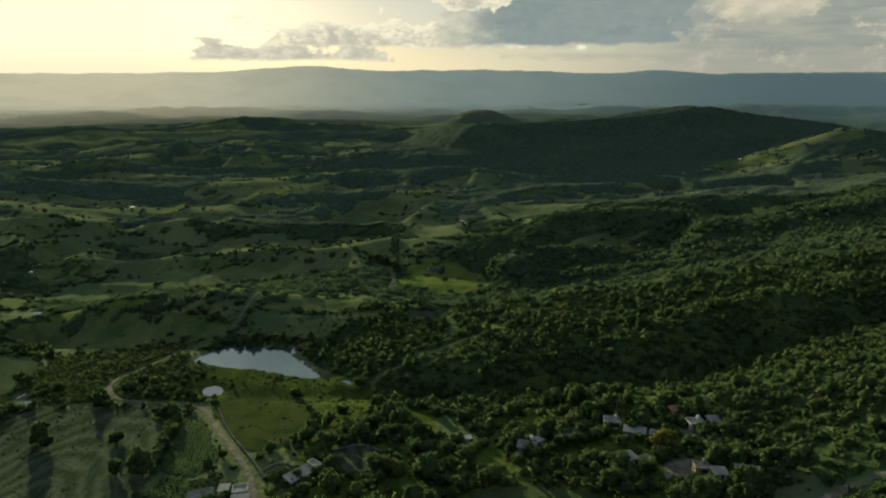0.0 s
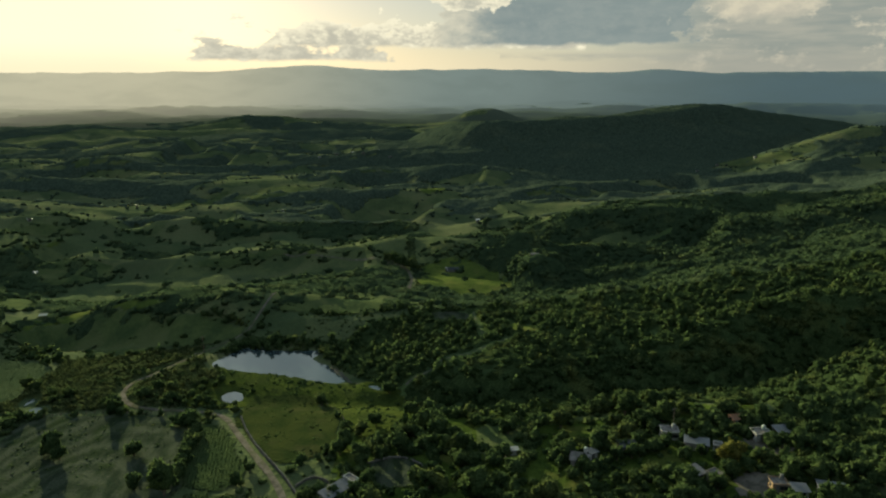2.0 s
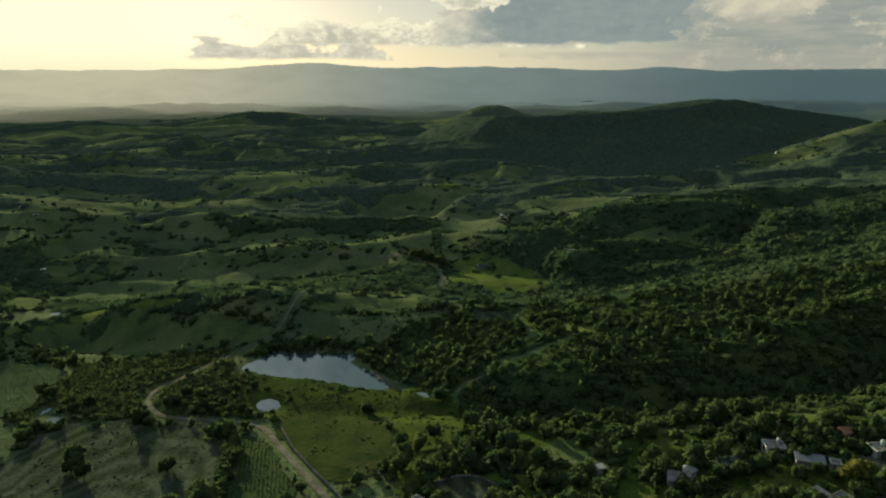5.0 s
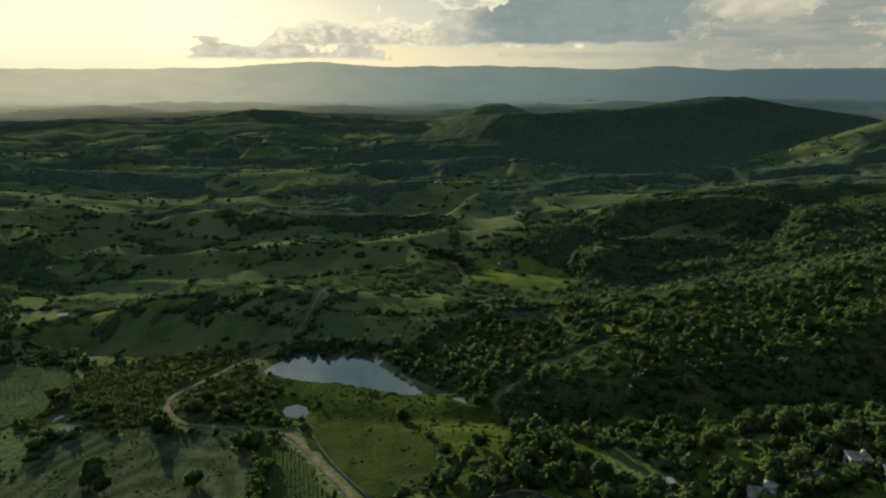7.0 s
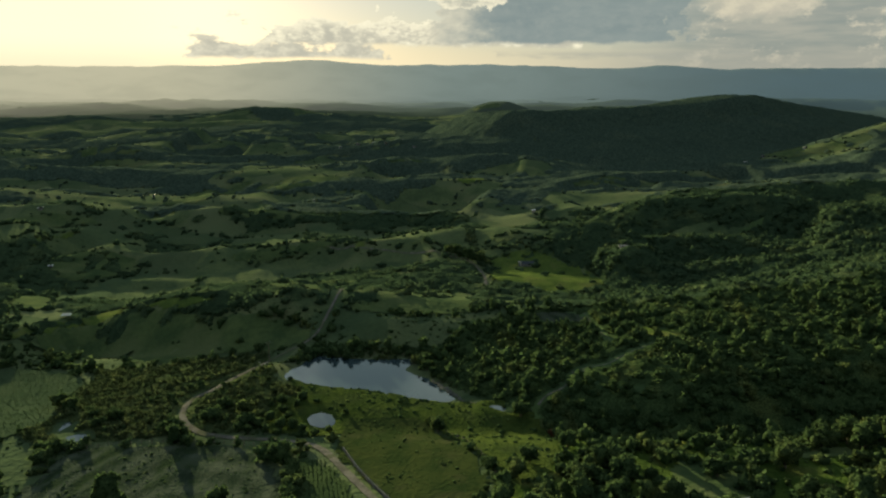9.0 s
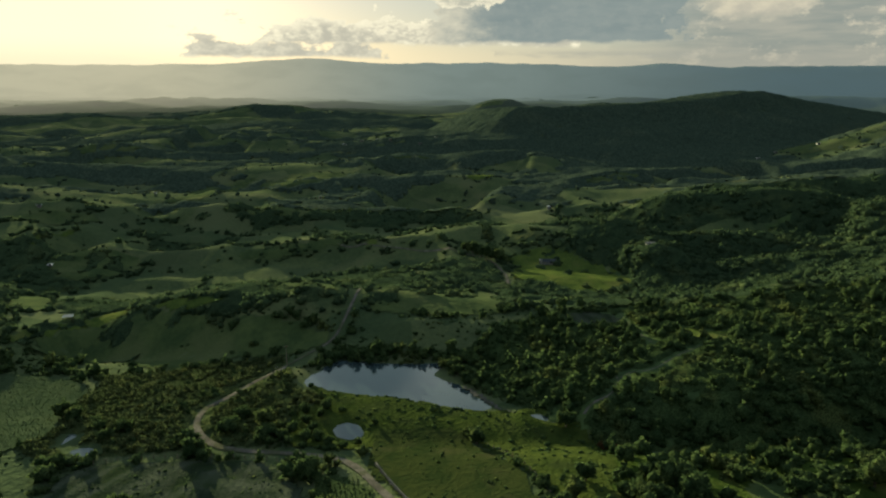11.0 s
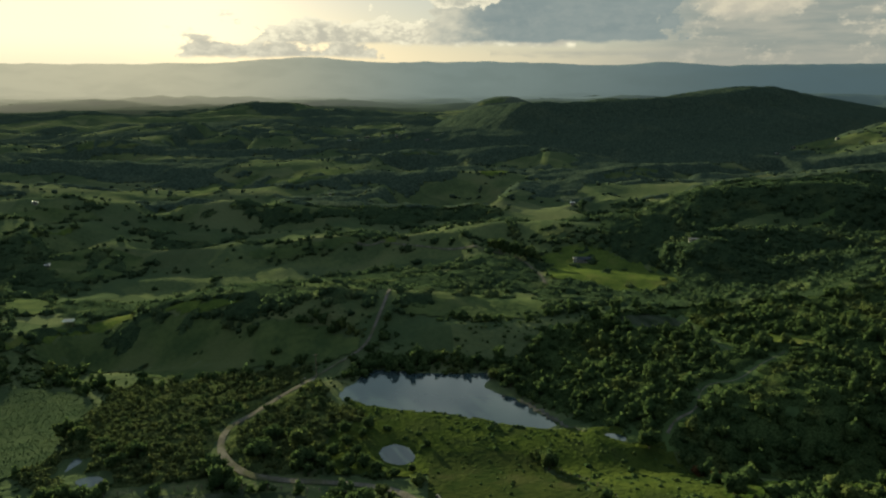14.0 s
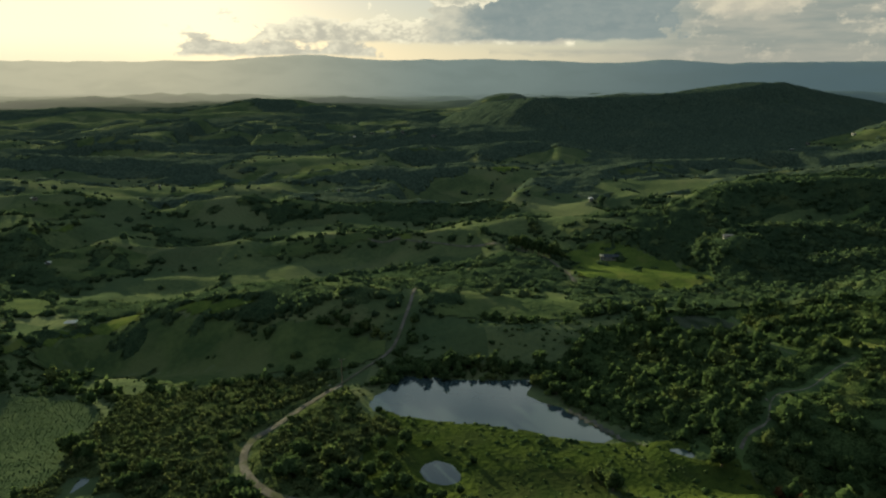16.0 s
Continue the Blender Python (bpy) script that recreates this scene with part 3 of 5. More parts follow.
# ---- the ground ----
POND = [(-114.0, 278.3), (-110.7, 286.0), (-105.3, 296.6), (-95.9, 293.4), (-80.8, 291.3), (-66.3, 293.4), (-72.8, 283.7), (-68.5, 277.9), (-64.1, 276.6), (-58.7, 268.5), (-54.6, 261.2), (-49.5, 256.4), (-56.7, 258.0), (-65.5, 259.7), (-75.5, 264.5), (-85.5, 267.8), (-98.7, 269.4), (-106.3, 272.2)]
POOL = [(-101.5, 248), (-100, 251.5), (-96.5, 253), (-92.5, 251), (-90.5, 246.5), (-91, 243), (-95, 241.5), (-99.5, 243.5)]
PUDDLES = [[(-176, 242), (-177, 250), (-173, 248), (-173, 241)], [(-171, 238), (-166, 240), (-163, 237), (-167, 235)], [(-44.2, 254.3), (-38.9, 253.0), (-33.6, 247.0), (-38.3, 247.1), (-43.6, 250.9)]]
WATERS = [POND, POOL] + PUDDLES
LEVELS = [1.0]
for pool in WATERS[1:]:
    LEVELS.append(round(float(raw_height(np.array([p[0] for p in pool]), np.array([p[1] for p in pool])).min()) - 0.1, 2))


def height(x, y):
    """The ground's height, with its ponds let in."""
    x, y = np.asarray(x, float), np.asarray(y, float)
    z = raw_height(x, y)
    for pool, level, shelf in zip(WATERS, LEVELS, (26, 7, 5, 5, 5)):
        near = (x > -260) & (x < 60) & (y > 180) & (y < 360)
        if not near.any():
            continue
        edge, within = line_distance(pool + pool[:1], x[near], y[near]), inside(pool, x[near], y[near])
        reach, deep = np.where(within, 0.0, edge), np.where(within, edge, 0.0)
        k = smooth(shelf, 0, reach)
        z[near] = z[near] * (1 - k) + (level + 0.09 * reach - np.minimum(deep, 5) * 0.35) * k
    return z


gu, gv = np.linspace(-3.8, 3.8, 400), np.linspace(-3.98, 3.9, 460)
gx, gy = np.meshgrid(-60 + 230 * np.sinh(gu), 260 + 190 * np.sinh(gv))
gx, gy = gx.ravel(), gy.ravel()
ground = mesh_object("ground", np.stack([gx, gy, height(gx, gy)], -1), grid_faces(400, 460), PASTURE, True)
tagged(ground, "rolling green valley floor of rough pasture and scrub", "ground", kind="structure")

for pool, level in zip(WATERS, LEVELS):
    ring = [(x, y) for x, y in rounded(pool, 3, True)[:-1]]
    mid = np.mean(ring, axis=0)
    me = bpy.data.meshes.new("water")
    me.from_pydata([(mid[0] + (x - mid[0]) * 1.1, mid[1] + (y - mid[1]) * 1.1, level) for x, y in ring], [], [list(range(len(ring)))])
    me.materials.append(WATER)
    tagged(new("water", me), "still farm pond reflecting the evening sky" if pool is POND else "small muddy pool in the scrub", "pond", kind="structure")


def drape(name, poly, step, mat, lift, label, category="field", ragged=0.9):
    """A field laid over the ground inside an outline, with a ragged edge."""
    xs, ys = [p[0] for p in poly], [p[1] for p in poly]
    nx, ny = int((max(xs) - min(xs)) / step) + 3, int((max(ys) - min(ys)) / step) + 3
    x, y = np.meshgrid(min(xs) - step + step * np.arange(nx), min(ys) - step + step * np.arange(ny))
    x, y = x.ravel(), y.ravel()
    f = grid_faces(nx, ny)
    cx, cy = x[f].mean(1), y[f].mean(1)
    wob = ragged * step
    smooth_poly = [tuple(p) for p in rounded(poly, 1, True)[:-1]]
    f = f[inside(smooth_poly, cx + wob * value_noise(cx, cy, 3 * step, 1), cy + wob * value_noise(cx, cy, 3 * step, 2))]
    used = np.unique(f)
    back = np.zeros(len(x), np.int64)
    back[used] = np.arange(len(used))
    x, y = x[used], y[used]
    ob = mesh_object(name, np.stack([x, y, height(x, y) + lift], -1), back[f], mat, True)
    return tagged(ob, label, category, kind="structure")


def ribbon(name, line, width, mat, lift, label):
    """A road laid over the ground along a smoothed line."""
    p = rounded(line)
    p = np.concatenate([np.linspace(a, b, max(2, int(np.hypot(*(b - a)) / 1.5) + 1))[:-1] for a, b in zip(p[:-1], p[1:])] + [p[-1:]])
    d = np.gradient(p, axis=0)
    d /= np.linalg.norm(d, axis=1)[:, None] + 1e-9
    side = np.stack([d[:, 1], -d[:, 0]], -1)
    across = np.linspace(-0.5, 0.5, 5)
    w = width * (1 + 0.16 * value_noise(p[:, 0], p[:, 1], 7, 4))
    pts = (p[:, None, :] + side[:, None, :] * (across[None, :, None] * w[:, None, None])).reshape(-1, 2)
    z = height(pts[:, 0], pts[:, 1]) + lift + np.tile([0, 0.04, 0.1, 0.04, 0], len(p))
    return tagged(mesh_object(name, np.column_stack([pts, z]), grid_faces(5, len(p)), mat, True), label, "road", kind="structure")


LANE = [(-46, 140), (-52, 158), (-60, 177), (-73, 196), (-84, 214), (-93, 229), (-104, 233), (-125, 235), (-134, 240), (-141, 250), (-143, 262), (-139, 270), (-133, 281), (-126, 291), (-119, 303), (-111, 314), (-108, 325), (-105, 338), (-104, 352), (-103, 370), (-100, 382)]
BACK_LANE = [(-34, 396), (-33, 419), (-36, 442), (-43, 456), (-59, 463), (-83, 483), (-117, 491), (-136, 496)]
TRACK = [(-28, 249), (-25, 253), (-18, 256), (-15, 263), (-10, 269), (-2, 268), (6, 275), (18, 282)]
HILL_TRACK = [(2, 322), (3, 311), (4, 301), (5, 290)]
VILLAGE_LANE = [(20, 118), (60, 128), (96, 141), (105, 144), (113, 146), (140, 150)]
ribbon("road", LANE[:14], 2.0, DIRT, 0.22, "pale winding dirt road through green scrub")
ribbon("road", LANE[13:], 1.15, DIRT, 0.22, "narrow dirt road climbing between hedges")
ribbon("road", BACK_LANE, 1.5, DIRT, 0.3, "pale dirt road over a grassy rise")
ribbon("path", TRACK, 0.9, DIRT, 0.25, "narrow bare track between bushes")
ribbon("path", HILL_TRACK, 0.6, DIRT, 0.25, "narrow bare track on a wooded slope")
ribbon("road", VILLAGE_LANE, 2.2, DIRT, 0.22, "grey village lane below the wooded hill")
MEADOW_AT = [(-88, 226), (-88, 245), (-79, 256), (-64, 246), (-51, 223), (-47, 206), (-49, 196), (-58, 189), (-65, 189), (-75, 205), (-86, 221)]
SHORE_AT = [(-114, 277), (-105, 272), (-86, 268), (-71, 263), (-56, 258), (-47, 257), (-36, 255), (-27, 244), (-26, 228), (-28, 213), (-35, 200), (-46, 212), (-62, 248), (-89, 245), (-105, 265)]
FALLOW_AT = [(-163, 215), (-167, 227), (-140, 230), (-112, 229), (-101, 211), (-94, 189), (-89, 172), (-92, 150), (-132, 150), (-170, 170)]
CROP_AT = [(-101, 222), (-90, 220), (-74, 190), (-73, 179), (-81, 176), (-89, 179), (-95, 201)]
PATCH_AT = [(-87, 175), (-71, 174), (-63, 166), (-60, 150), (-85, 150)]
MAIZE_AT = [(-240, 303), (-220, 304), (-204, 299), (-190, 287), (-187, 265), (-182, 249), (-190, 236), (-235, 236)]
SLOPE_AT = [(-239, 336), (-231, 354), (-210, 358), (-189, 350), (-153, 335), (-127, 324), (-109, 320), (-118, 309), (-132, 308), (-153, 310), (-163, 304), (-173, 306), (-216, 336), (-234, 327)]
ROADSIDE_AT = [(-101, 343), (-89, 380), (-59, 386), (-42, 378), (-38, 338), (-50, 327), (-66, 324), (-91, 328), (-101, 332)]
FIELDS = [
    ([(-112, 240), (-104, 237), (-88, 236), (-84, 246), (-88, 256), (-98, 262), (-110, 262), (-115, 252)], 1.3, BANK, "rough grass round a small pool"),
    (MEADOW_AT, 1.3, MEADOW, "bright green grazed meadow beside the dirt road"),
    (SHORE_AT, 1.3, BANK, "rough green grass bank along the pond"),
    (FALLOW_AT, 1.5, FALLOW, "grey-green fallow field with worn tracks"),
    (CROP_AT, 1.3, CROP, "small field planted in close green rows"),
    (PATCH_AT, 1.3, CROP, "green vegetable plot behind the white buildings"),
    (MAIZE_AT, 1.6, MAIZE_GRASS, "pale green maize field with a curved edge"),
    (SLOPE_AT, 2.0, HILL_GRASS, "dark grassy slope lying in shade"),
    (ROADSIDE_AT, 2.0, HILL_GRASS, "dull green field on a rise above the pond"),
    ([(-149, 380), (-134, 401), (-114, 405), (-107, 349), (-113, 339), (-136, 367)], 2.5, HILL_GRASS, "sloping pasture with scattered trees"),
    ([(-22, 460), (-4, 457), (12, 449), (27, 432), (33, 401), (20, 387), (-9, 397), (-29, 397), (-30, 432), (-7, 443)], 2.5, LUSH_OR_LIT, "bright green hollow below the wooded hill"),
    ([(-27, 452), (-9, 452), (3, 441), (-13, 435), (-27, 439)], 2.5, LUSH_OR_LIT, "green paddock beside a long barn"),
    ([(-13, 411), (0, 397), (23, 397), (12, 380), (-8, 385)], 2.5, LUSH_OR_LIT, "green meadow between hedges"),
    ([(-36, 385), (-18, 376), (-8, 352), (-22, 340), (-34, 352)], 2.5, HILL_GRASS, "green strip beside the dirt road"),
    # brighter grass colour painted along the bank where low sun catches it
    ([(-242, 324), (-246, 330), (-237, 354), (-223, 381), (-208, 361), (-234, 353)], 2.0, LUSH_OR_LIT, "sunlit strip of grass along a bank"),
    ([(-201, 357), (-196, 359), (-175, 354), (-161, 348), (-167, 345), (-184, 349)], 2.5, LUSH_OR_LIT, "bright grass on the top of a bank"),
    ([(-125, 514), (-105, 491), (-107, 484), (-124, 505)], 3.0, LUSH_OR_LIT, "small bright paddock behind the crest"),
    ([(-20, 324), (-4, 326), (3, 315), (-8, 312), (-19, 318)], 1.5, FALLOW, "bare earth clearing among bushes"),
    ([(15, 302), (32, 292), (27, 284), (13, 294)], 2.0, LUSH_OR_LIT, "small grassy glade on the wooded slope"),
    ([(-301, 415), (-286, 415), (-257, 387), (-261, 373), (-275, 373)], 3.0, HILL_GRASS, "pasture with scattered bushes"),
    ([(-2, 210), (9, 213), (17, 194), (10, 181), (-4, 186)], 1.5, HILL_GRASS, "bright clearing among the village trees"),
    ([(6, 160), (24, 161), (44, 154), (42, 138), (6, 140)], 1.5, CROP, "green garden plots below the village"),
    ([(30, 216), (45, 215), (46, 205), (31, 206)], 1.5, HILL_GRASS, "small grassy clearing behind the village"),
    ([(-16, 267), (-10, 269), (-9, 265), (-16, 262)], 1.2, DIRT, "pale bare ground beside a track"),
    ([(72, 184), (84, 186), (86, 176), (76, 175)], 1.2, DIRT, "bare swept yard in front of a house"),
    ([(60, 164), (74, 166), (76, 150), (64, 148)], 1.2, DIRT, "bare reddish yard between village houses"),
    ([(-36, 186), (-26, 190), (-18, 182), (-22, 172), (-34, 174)], 1.2, FALLOW, "bare walled yard beside the farm shed"),
    ([(84, 428), (92, 431), (99, 424), (96, 418), (90, 421)], 1.5, DIRT, "pale landslip scar on the wooded slope"),
    ([(-102.3, 248), (-100.6, 252.3), (-96.5, 254), (-92, 251.7), (-89.6, 246.5), (-90.2, 242.4), (-95, 240.7), (-100.3, 242.7)], 0.7, BANK, "trodden grassy rim of a small pool"),
    ([(-67.8, 277.5), (-63.7, 276.2), (-58.1, 268.2), (-54.2, 261.6), (-48.9, 256.1), (-44.1, 253.7), (-49.7, 258.1), (-54.3, 265.2), (-59.3, 273.3)], 1.0, MUD, "grey mud flat beside the pond"),
    ([(-203, 493), (-186, 496), (-161, 495), (-129, 503), (-135, 492), (-167, 484), (-190, 482)], 3.0, HILL_GRASS, "sunlit grass along a low crest"),
    ([(-316, 486), (-294, 491), (-273, 491), (-257, 485), (-262, 466), (-279, 452), (-304, 452)], 3.0, HILL_GRASS, "rounded grassy hill with terraces"),
    ([(-333, 485), (-340, 524), (-323, 531), (-327, 522), (-338, 511), (-327, 480)], 2.5, LUSH_OR_LIT, "thin sunlit grass on a hill's brow"),
    ([(-260, 757), (-229, 785), (-193, 794), (-163, 771), (-183, 740), (-228, 725)], 5.0, HILL_GRASS, "sunlit terraced pasture beside a track"),
    ([(-315, 745), (-293, 783), (-267, 780), (-271, 749), (-287, 677), (-309, 662), (-319, 649)], 5.0, HILL_GRASS, "long pale pasture on a far slope"),
    ([(-224, 585), (-226, 659), (-177, 603), (-155, 588), (-181, 578), (-209, 578)], 4.0, HILL_GRASS, "sunlit pasture on a long crest"),
    ([(-142, 868), (-108, 885), (-50, 884), (-57, 881), (-114, 869)], 5.0, HILL_GRASS, "narrow sunlit strip on a far wooded crest"),
    ([(-47, 746), (-18, 780), (1, 768), (-26, 739)], 4.0, LUSH_OR_LIT, "small green field in the woods"),
    ([(66, 732), (109, 751), (150, 768), (141, 754), (81, 728)], 5.0, HILL_GRASS, "long sunlit pasture on the far rise"),
    ([(389, 971), (434, 953), (457, 902), (469, 861), (428, 886), (379, 902)], 5.0, HILL_GRASS, "patchwork of pastures on a far hillside"),
    ([(-31, 484), (-12, 474), (15, 466), (-13, 466)], 3.0, HILL_GRASS, "strips of sunlit grass below the ridge"),
    ([(-17, 458), (15, 454), (29, 452), (14, 449)], 3.0, HILL_GRASS, "pale grass strip beside the barn paddock"),
    ([(-571, 979), (-535, 987), (-476, 999), (-483, 976), (-550, 968)], 7.0, HILL_GRASS, "sunlit grass on a far rounded hill"),
    ([(-384, 537), (-379, 567), (-326, 570), (-323, 555), (-366, 545)], 4.0, HILL_GRASS, "pale pasture beside a white barn"),
]
for i, (poly, step, mat, label) in enumerate(FIELDS):
    drape("field" if mat not in (DIRT, MUD) else "bare_ground", poly, step, mat, 0.16 + 0.1 * step + 0.005 * (i % 5), label)

drape("field", [(-46, 214), (-30, 232), (20, 224), (60, 216), (93, 200), (98, 160), (60, 136), (-30, 134), (-46, 165)], 2.0, VILLAGE_GRASS, 0.14, "green grass between the village trees and houses")
drape("forest_floor", [(-66, 292), (-45, 316), (-8, 333), (10, 352), (30, 372), (29, 428), (50, 460), (200, 500), (420, 540), (420, 200), (110, 100), (101, 150), (94, 178), (90, 206), (60, 218), (20, 226), (-25, 236), (-44, 266)], 4.0, FOREST_FLOOR, 0.3, "shaded ground under hillside woodland", "woodland")

# ---- distant plain and range ----
bear_deg = np.linspace(-75, 75, 420)
reach_m = np.concatenate([np.linspace(1800, 3900, 40), np.linspace(3960, 4880, 16)])
a, r = np.meshgrid(bear_deg, reach_m)
x, y = r * np.sin(np.radians(a)), r * np.cos(np.radians(a))
crest = 178 + 52 * np.exp(-(np.abs((a + 11.5) / 5.6)) ** 2.4) + 34 * np.exp(-(np.abs((a - 2) / 7.0)) ** 2.2) + 22 * np.exp(-((a - 17.8) / 2.6) ** 2) + 8 * np.exp(-((a - 12) / 9) ** 2) + 9 * np.exp(-((a + 22) / 3) ** 2) + 10 * smooth(22, 34, a)
crest = crest + 5 * value_noise(a * 10, r * 0, 17, 6) + 2.0 * value_noise(a * 10, r * 0, 5, 7)
lift_k = smooth(3900, 4640, r) * smooth(5300, 4640, r)
rib = value_noise(a * 10, r * 0.03, 9, 12) * 14 * lift_k * (1 - lift_k) * 4
base = height(x.ravel(), y.ravel()).reshape(x.shape) * (1 - lift_k)
swell = 7 * value_noise(x * 0.5, y * 1.3, 260, 15) * smooth(2100, 2900, r) * (1 - lift_k)
z = base + 9 * smooth(1800, 2150, r) - 2 + swell + crest * lift_k + rib
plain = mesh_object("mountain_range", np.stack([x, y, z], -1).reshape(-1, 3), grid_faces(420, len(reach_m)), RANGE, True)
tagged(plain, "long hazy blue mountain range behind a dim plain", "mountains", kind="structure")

# ---- trees and scrub ----
rng = np.random.default_rng(7)


def icosphere(level):
    bm = bmesh.new()
    bmesh.ops.create_icosphere(bm, subdivisions=level, radius=1)
    v, f = np.array([v.co[:] for v in bm.verts]), np.array([[v.index for v in f.verts] for f in bm.faces])
    bm.free()
    return v, f


BALL_1, BALL_2 = icosphere(1), icosphere(2)


def merged(pieces):
    """Join (vertices, triangles) pairs."""
    vs, fs, n = [], [], 0
    for v, f in pieces:
        vs.append(v)
        fs.append(f + n)
        n += len(v)
    return np.concatenate(vs), np.concatenate(fs)


def lump(ball, centre, size, flat=0.8, rough=0.22):
    v, f = ball
    v = v * (1 + rng.normal(0, rough, (len(v), 1)).clip(-0.4, 0.5)) * [size, size, size * flat]
    return v + centre, f


def sprigs(centres, outward, size, count):
    """Small leaf tufts: crossed triangles that stick out of the crown."""
    k = rng.integers(0, len(centres), count)
    base, n = centres[k], outward[k] + rng.normal(0, 0.35, (count, 3))
    n /= np.linalg.norm(n, axis=1)[:, None]
    s = np.cross(n, rng.normal(0, 1, (count, 3)))
    s /= np.linalg.norm(s, axis=1)[:, None] + 1e-9
    h = size * rng.uniform(0.6, 1.4, (count, 1))
    tri = np.stack([base - s * h * 0.6 - n * h * 0.3, base + s * h * 0.6 - n * h * 0.3, base + n * h + s * h * 0.2 * rng.normal(0, 1, (count, 1))], 1)
    return tri.reshape(-1, 3), np.arange(count * 3).reshape(-1, 3)


def crown(kind, fine):
    """A crown of unit half-width whose foot is at z = 0: a few uneven clumps with tufts standing out of them."""
    tall = {"round": 1.0, "tall": 1.5, "wide": 0.75}[kind]
    ball = BALL_2 if fine else BALL_1
    n = {True: 6, False: 3}[fine]
    out = [lump(ball, (0, 0, 0.85 * tall), 0.72, tall)]
    for i in range(n):
        a, up = i * 2.4 + rng.uniform(-0.5, 0.5), rng.uniform(0.35, 1.35) * tall
        w = 0.62 * math.sqrt(max(0.1, 1 - ((up / tall - 0.8) / 0.9) ** 2))
        out.append(lump(ball, (w * math.cos(a), w * math.sin(a), up), rng.uniform(0.30, 0.48), 0.85))
    v, f = merged(out)
    o = v - [0, 0, 0.7 * tall]
    o /= np.linalg.norm(o, axis=1)[:, None] + 1e-9
    return merged([(v, f), sprigs(v, o, 0.19 if fine else 0.30, 430 if fine else 34)])


def planted(protos, x, y, size, mat, name, label, squash=(0.8, 1.2), sink=0.25):
    """Many trees or bushes joined into one mesh; size: each one's half-width."""
    z = height(x, y)
    pick, pieces, total = rng.integers(0, len(protos), len(x)), [], 0
    vs, fs = [], []
    for i, (v, f) in enumerate(protos):
        k = np.where(pick == i)[0]
        if not len(k):
            continue
        a, tall = rng.uniform(0, 6.283, len(k)), rng.uniform(*squash, len(k))
        c, s = np.cos(a)[:, None], np.sin(a)[:, None]
        r = size[k][:, None]
        vx, vy = (v[None, :, 0] * c - v[None, :, 1] * s) * r + x[k][:, None], (v[None, :, 0] * s + v[None, :, 1] * c) * r + y[k][:, None]
        vz = (v[None, :, 2] - sink) * r * tall[:, None] + z[k][:, None]
        vs.append(np.stack([vx, vy, vz], -1).reshape(-1, 3))
        fs.append((f[None] + (np.arange(len(k)) * len(v))[:, None, None]).reshape(-1, 3) + total)
        total += len(k) * len(v)
    ob = mesh_object(name, np.concatenate(vs), np.concatenate(fs), mat, True)
    return tagged(ob, label, "woodland", kind="stuff")


WOOD_AT = [(-70, 293), (-45, 316), (-8, 333), (10, 352), (30, 372), (29, 428), (50, 460), (200, 500), (420, 560), (800, 640), (800, 60), (108, 60), (101, 140), (94, 160), (92, 178), (90, 206), (60, 218), (20, 226), (-25, 236), (-38, 247), (-48, 262), (-60, 276)]
MESA_AT = [(-130, 1040), (20, 960), (250, 930), (520, 1040), (800, 1270), (1250, 1640), (1150, 1900), (700, 1560), (420, 1300), (180, 1260), (40, 1420), (-150, 1400), (-130, 1150)]
VILLAGE_AT = [(-40, 214), (20, 226), (60, 218), (95, 205), (125, 140), (60, 110), (-30, 130), (-44, 165)]
THICKET_AT = [(-176, 232), (-120, 238), (-104, 246), (-104, 262), (-120, 284), (-128, 305), (-150, 303), (-170, 303), (-190, 300), (-186, 270), (-186, 240)]


def in_view(x, y, margin=48):
    """The wedge of land that the flight looks over."""
    return (y > 118) & (np.abs(x + 45) < 0.74 * (y + 20) + margin)


def bare(x, y, gap=0.0):
    """Where no tree stands: fields, roads and water."""
    out = np.zeros(len(x), bool)
    for poly, step, mat, label in FIELDS:
        if mat is HILL_GRASS:
            out |= inside(poly, x, y) & (value_noise(x, y, 7, 44) < 0.3)
        elif mat is LUSH_OR_LIT:
            out |= inside(poly, x, y) & (value_noise(x, y, 6, 46) < 0.55)
        elif mat is not PASTURE:
            out |= inside(poly, x, y)
    for pool in WATERS:
        out |= inside(pool, x, y)
    out |= line_distance(POOL + POOL[:1], x, y) < 4.0
    out |= (line_distance(POND + POND[:1], x, y) < 4.5) & (y < 284) & ((x < -72) | (y < 266))
    out |= (line_distance(POND + POND[:1], x, y) < 1.6) & (y < 290)
    out |= line_distance(PUDDLES[2] + PUDDLES[2][:1], x, y) < 3.0
    for pool in PUDDLES[:2]:
        out |= (line_distance(pool + pool[:1], x, y) < 2.6) & (y < 250)
    for line, w in ((LANE, 3.3), (BACK_LANE, 3.0), (TRACK, 2.6), (HILL_TRACK, 2.8), (VILLAGE_LANE, 2.8)):
        out |= line_distance(line, x, y) < w + gap
    return out


def hedge_distance(x, y):
    best = np.full(len(x), 1e9)
    for poly, step, mat, label in FIELDS:
        if mat not in (DIRT, MUD, BANK):
            best = np.minimum(best, line_distance(poly + poly[:1], x, y))
    return best


def far_woods(x, y):
    """Where closed woods stand beyond the pond, 0..1."""
    pasture = 0.6 * np.exp(-((x + 215) / 150) ** 2 - ((y - 570) / 170) ** 2)
    return smooth(-0.16, 0.08, -pasture + 0.22 * smooth(20, 140, x) + 0.35 * smooth(230, 400, x) + value_noise(x + 0.3 * y, y * 2.4, 95, 27) + 0.5 * value_noise(x, y * 1.7, 28, 28) + 0.22 * value_noise(x, y, 9, 31))


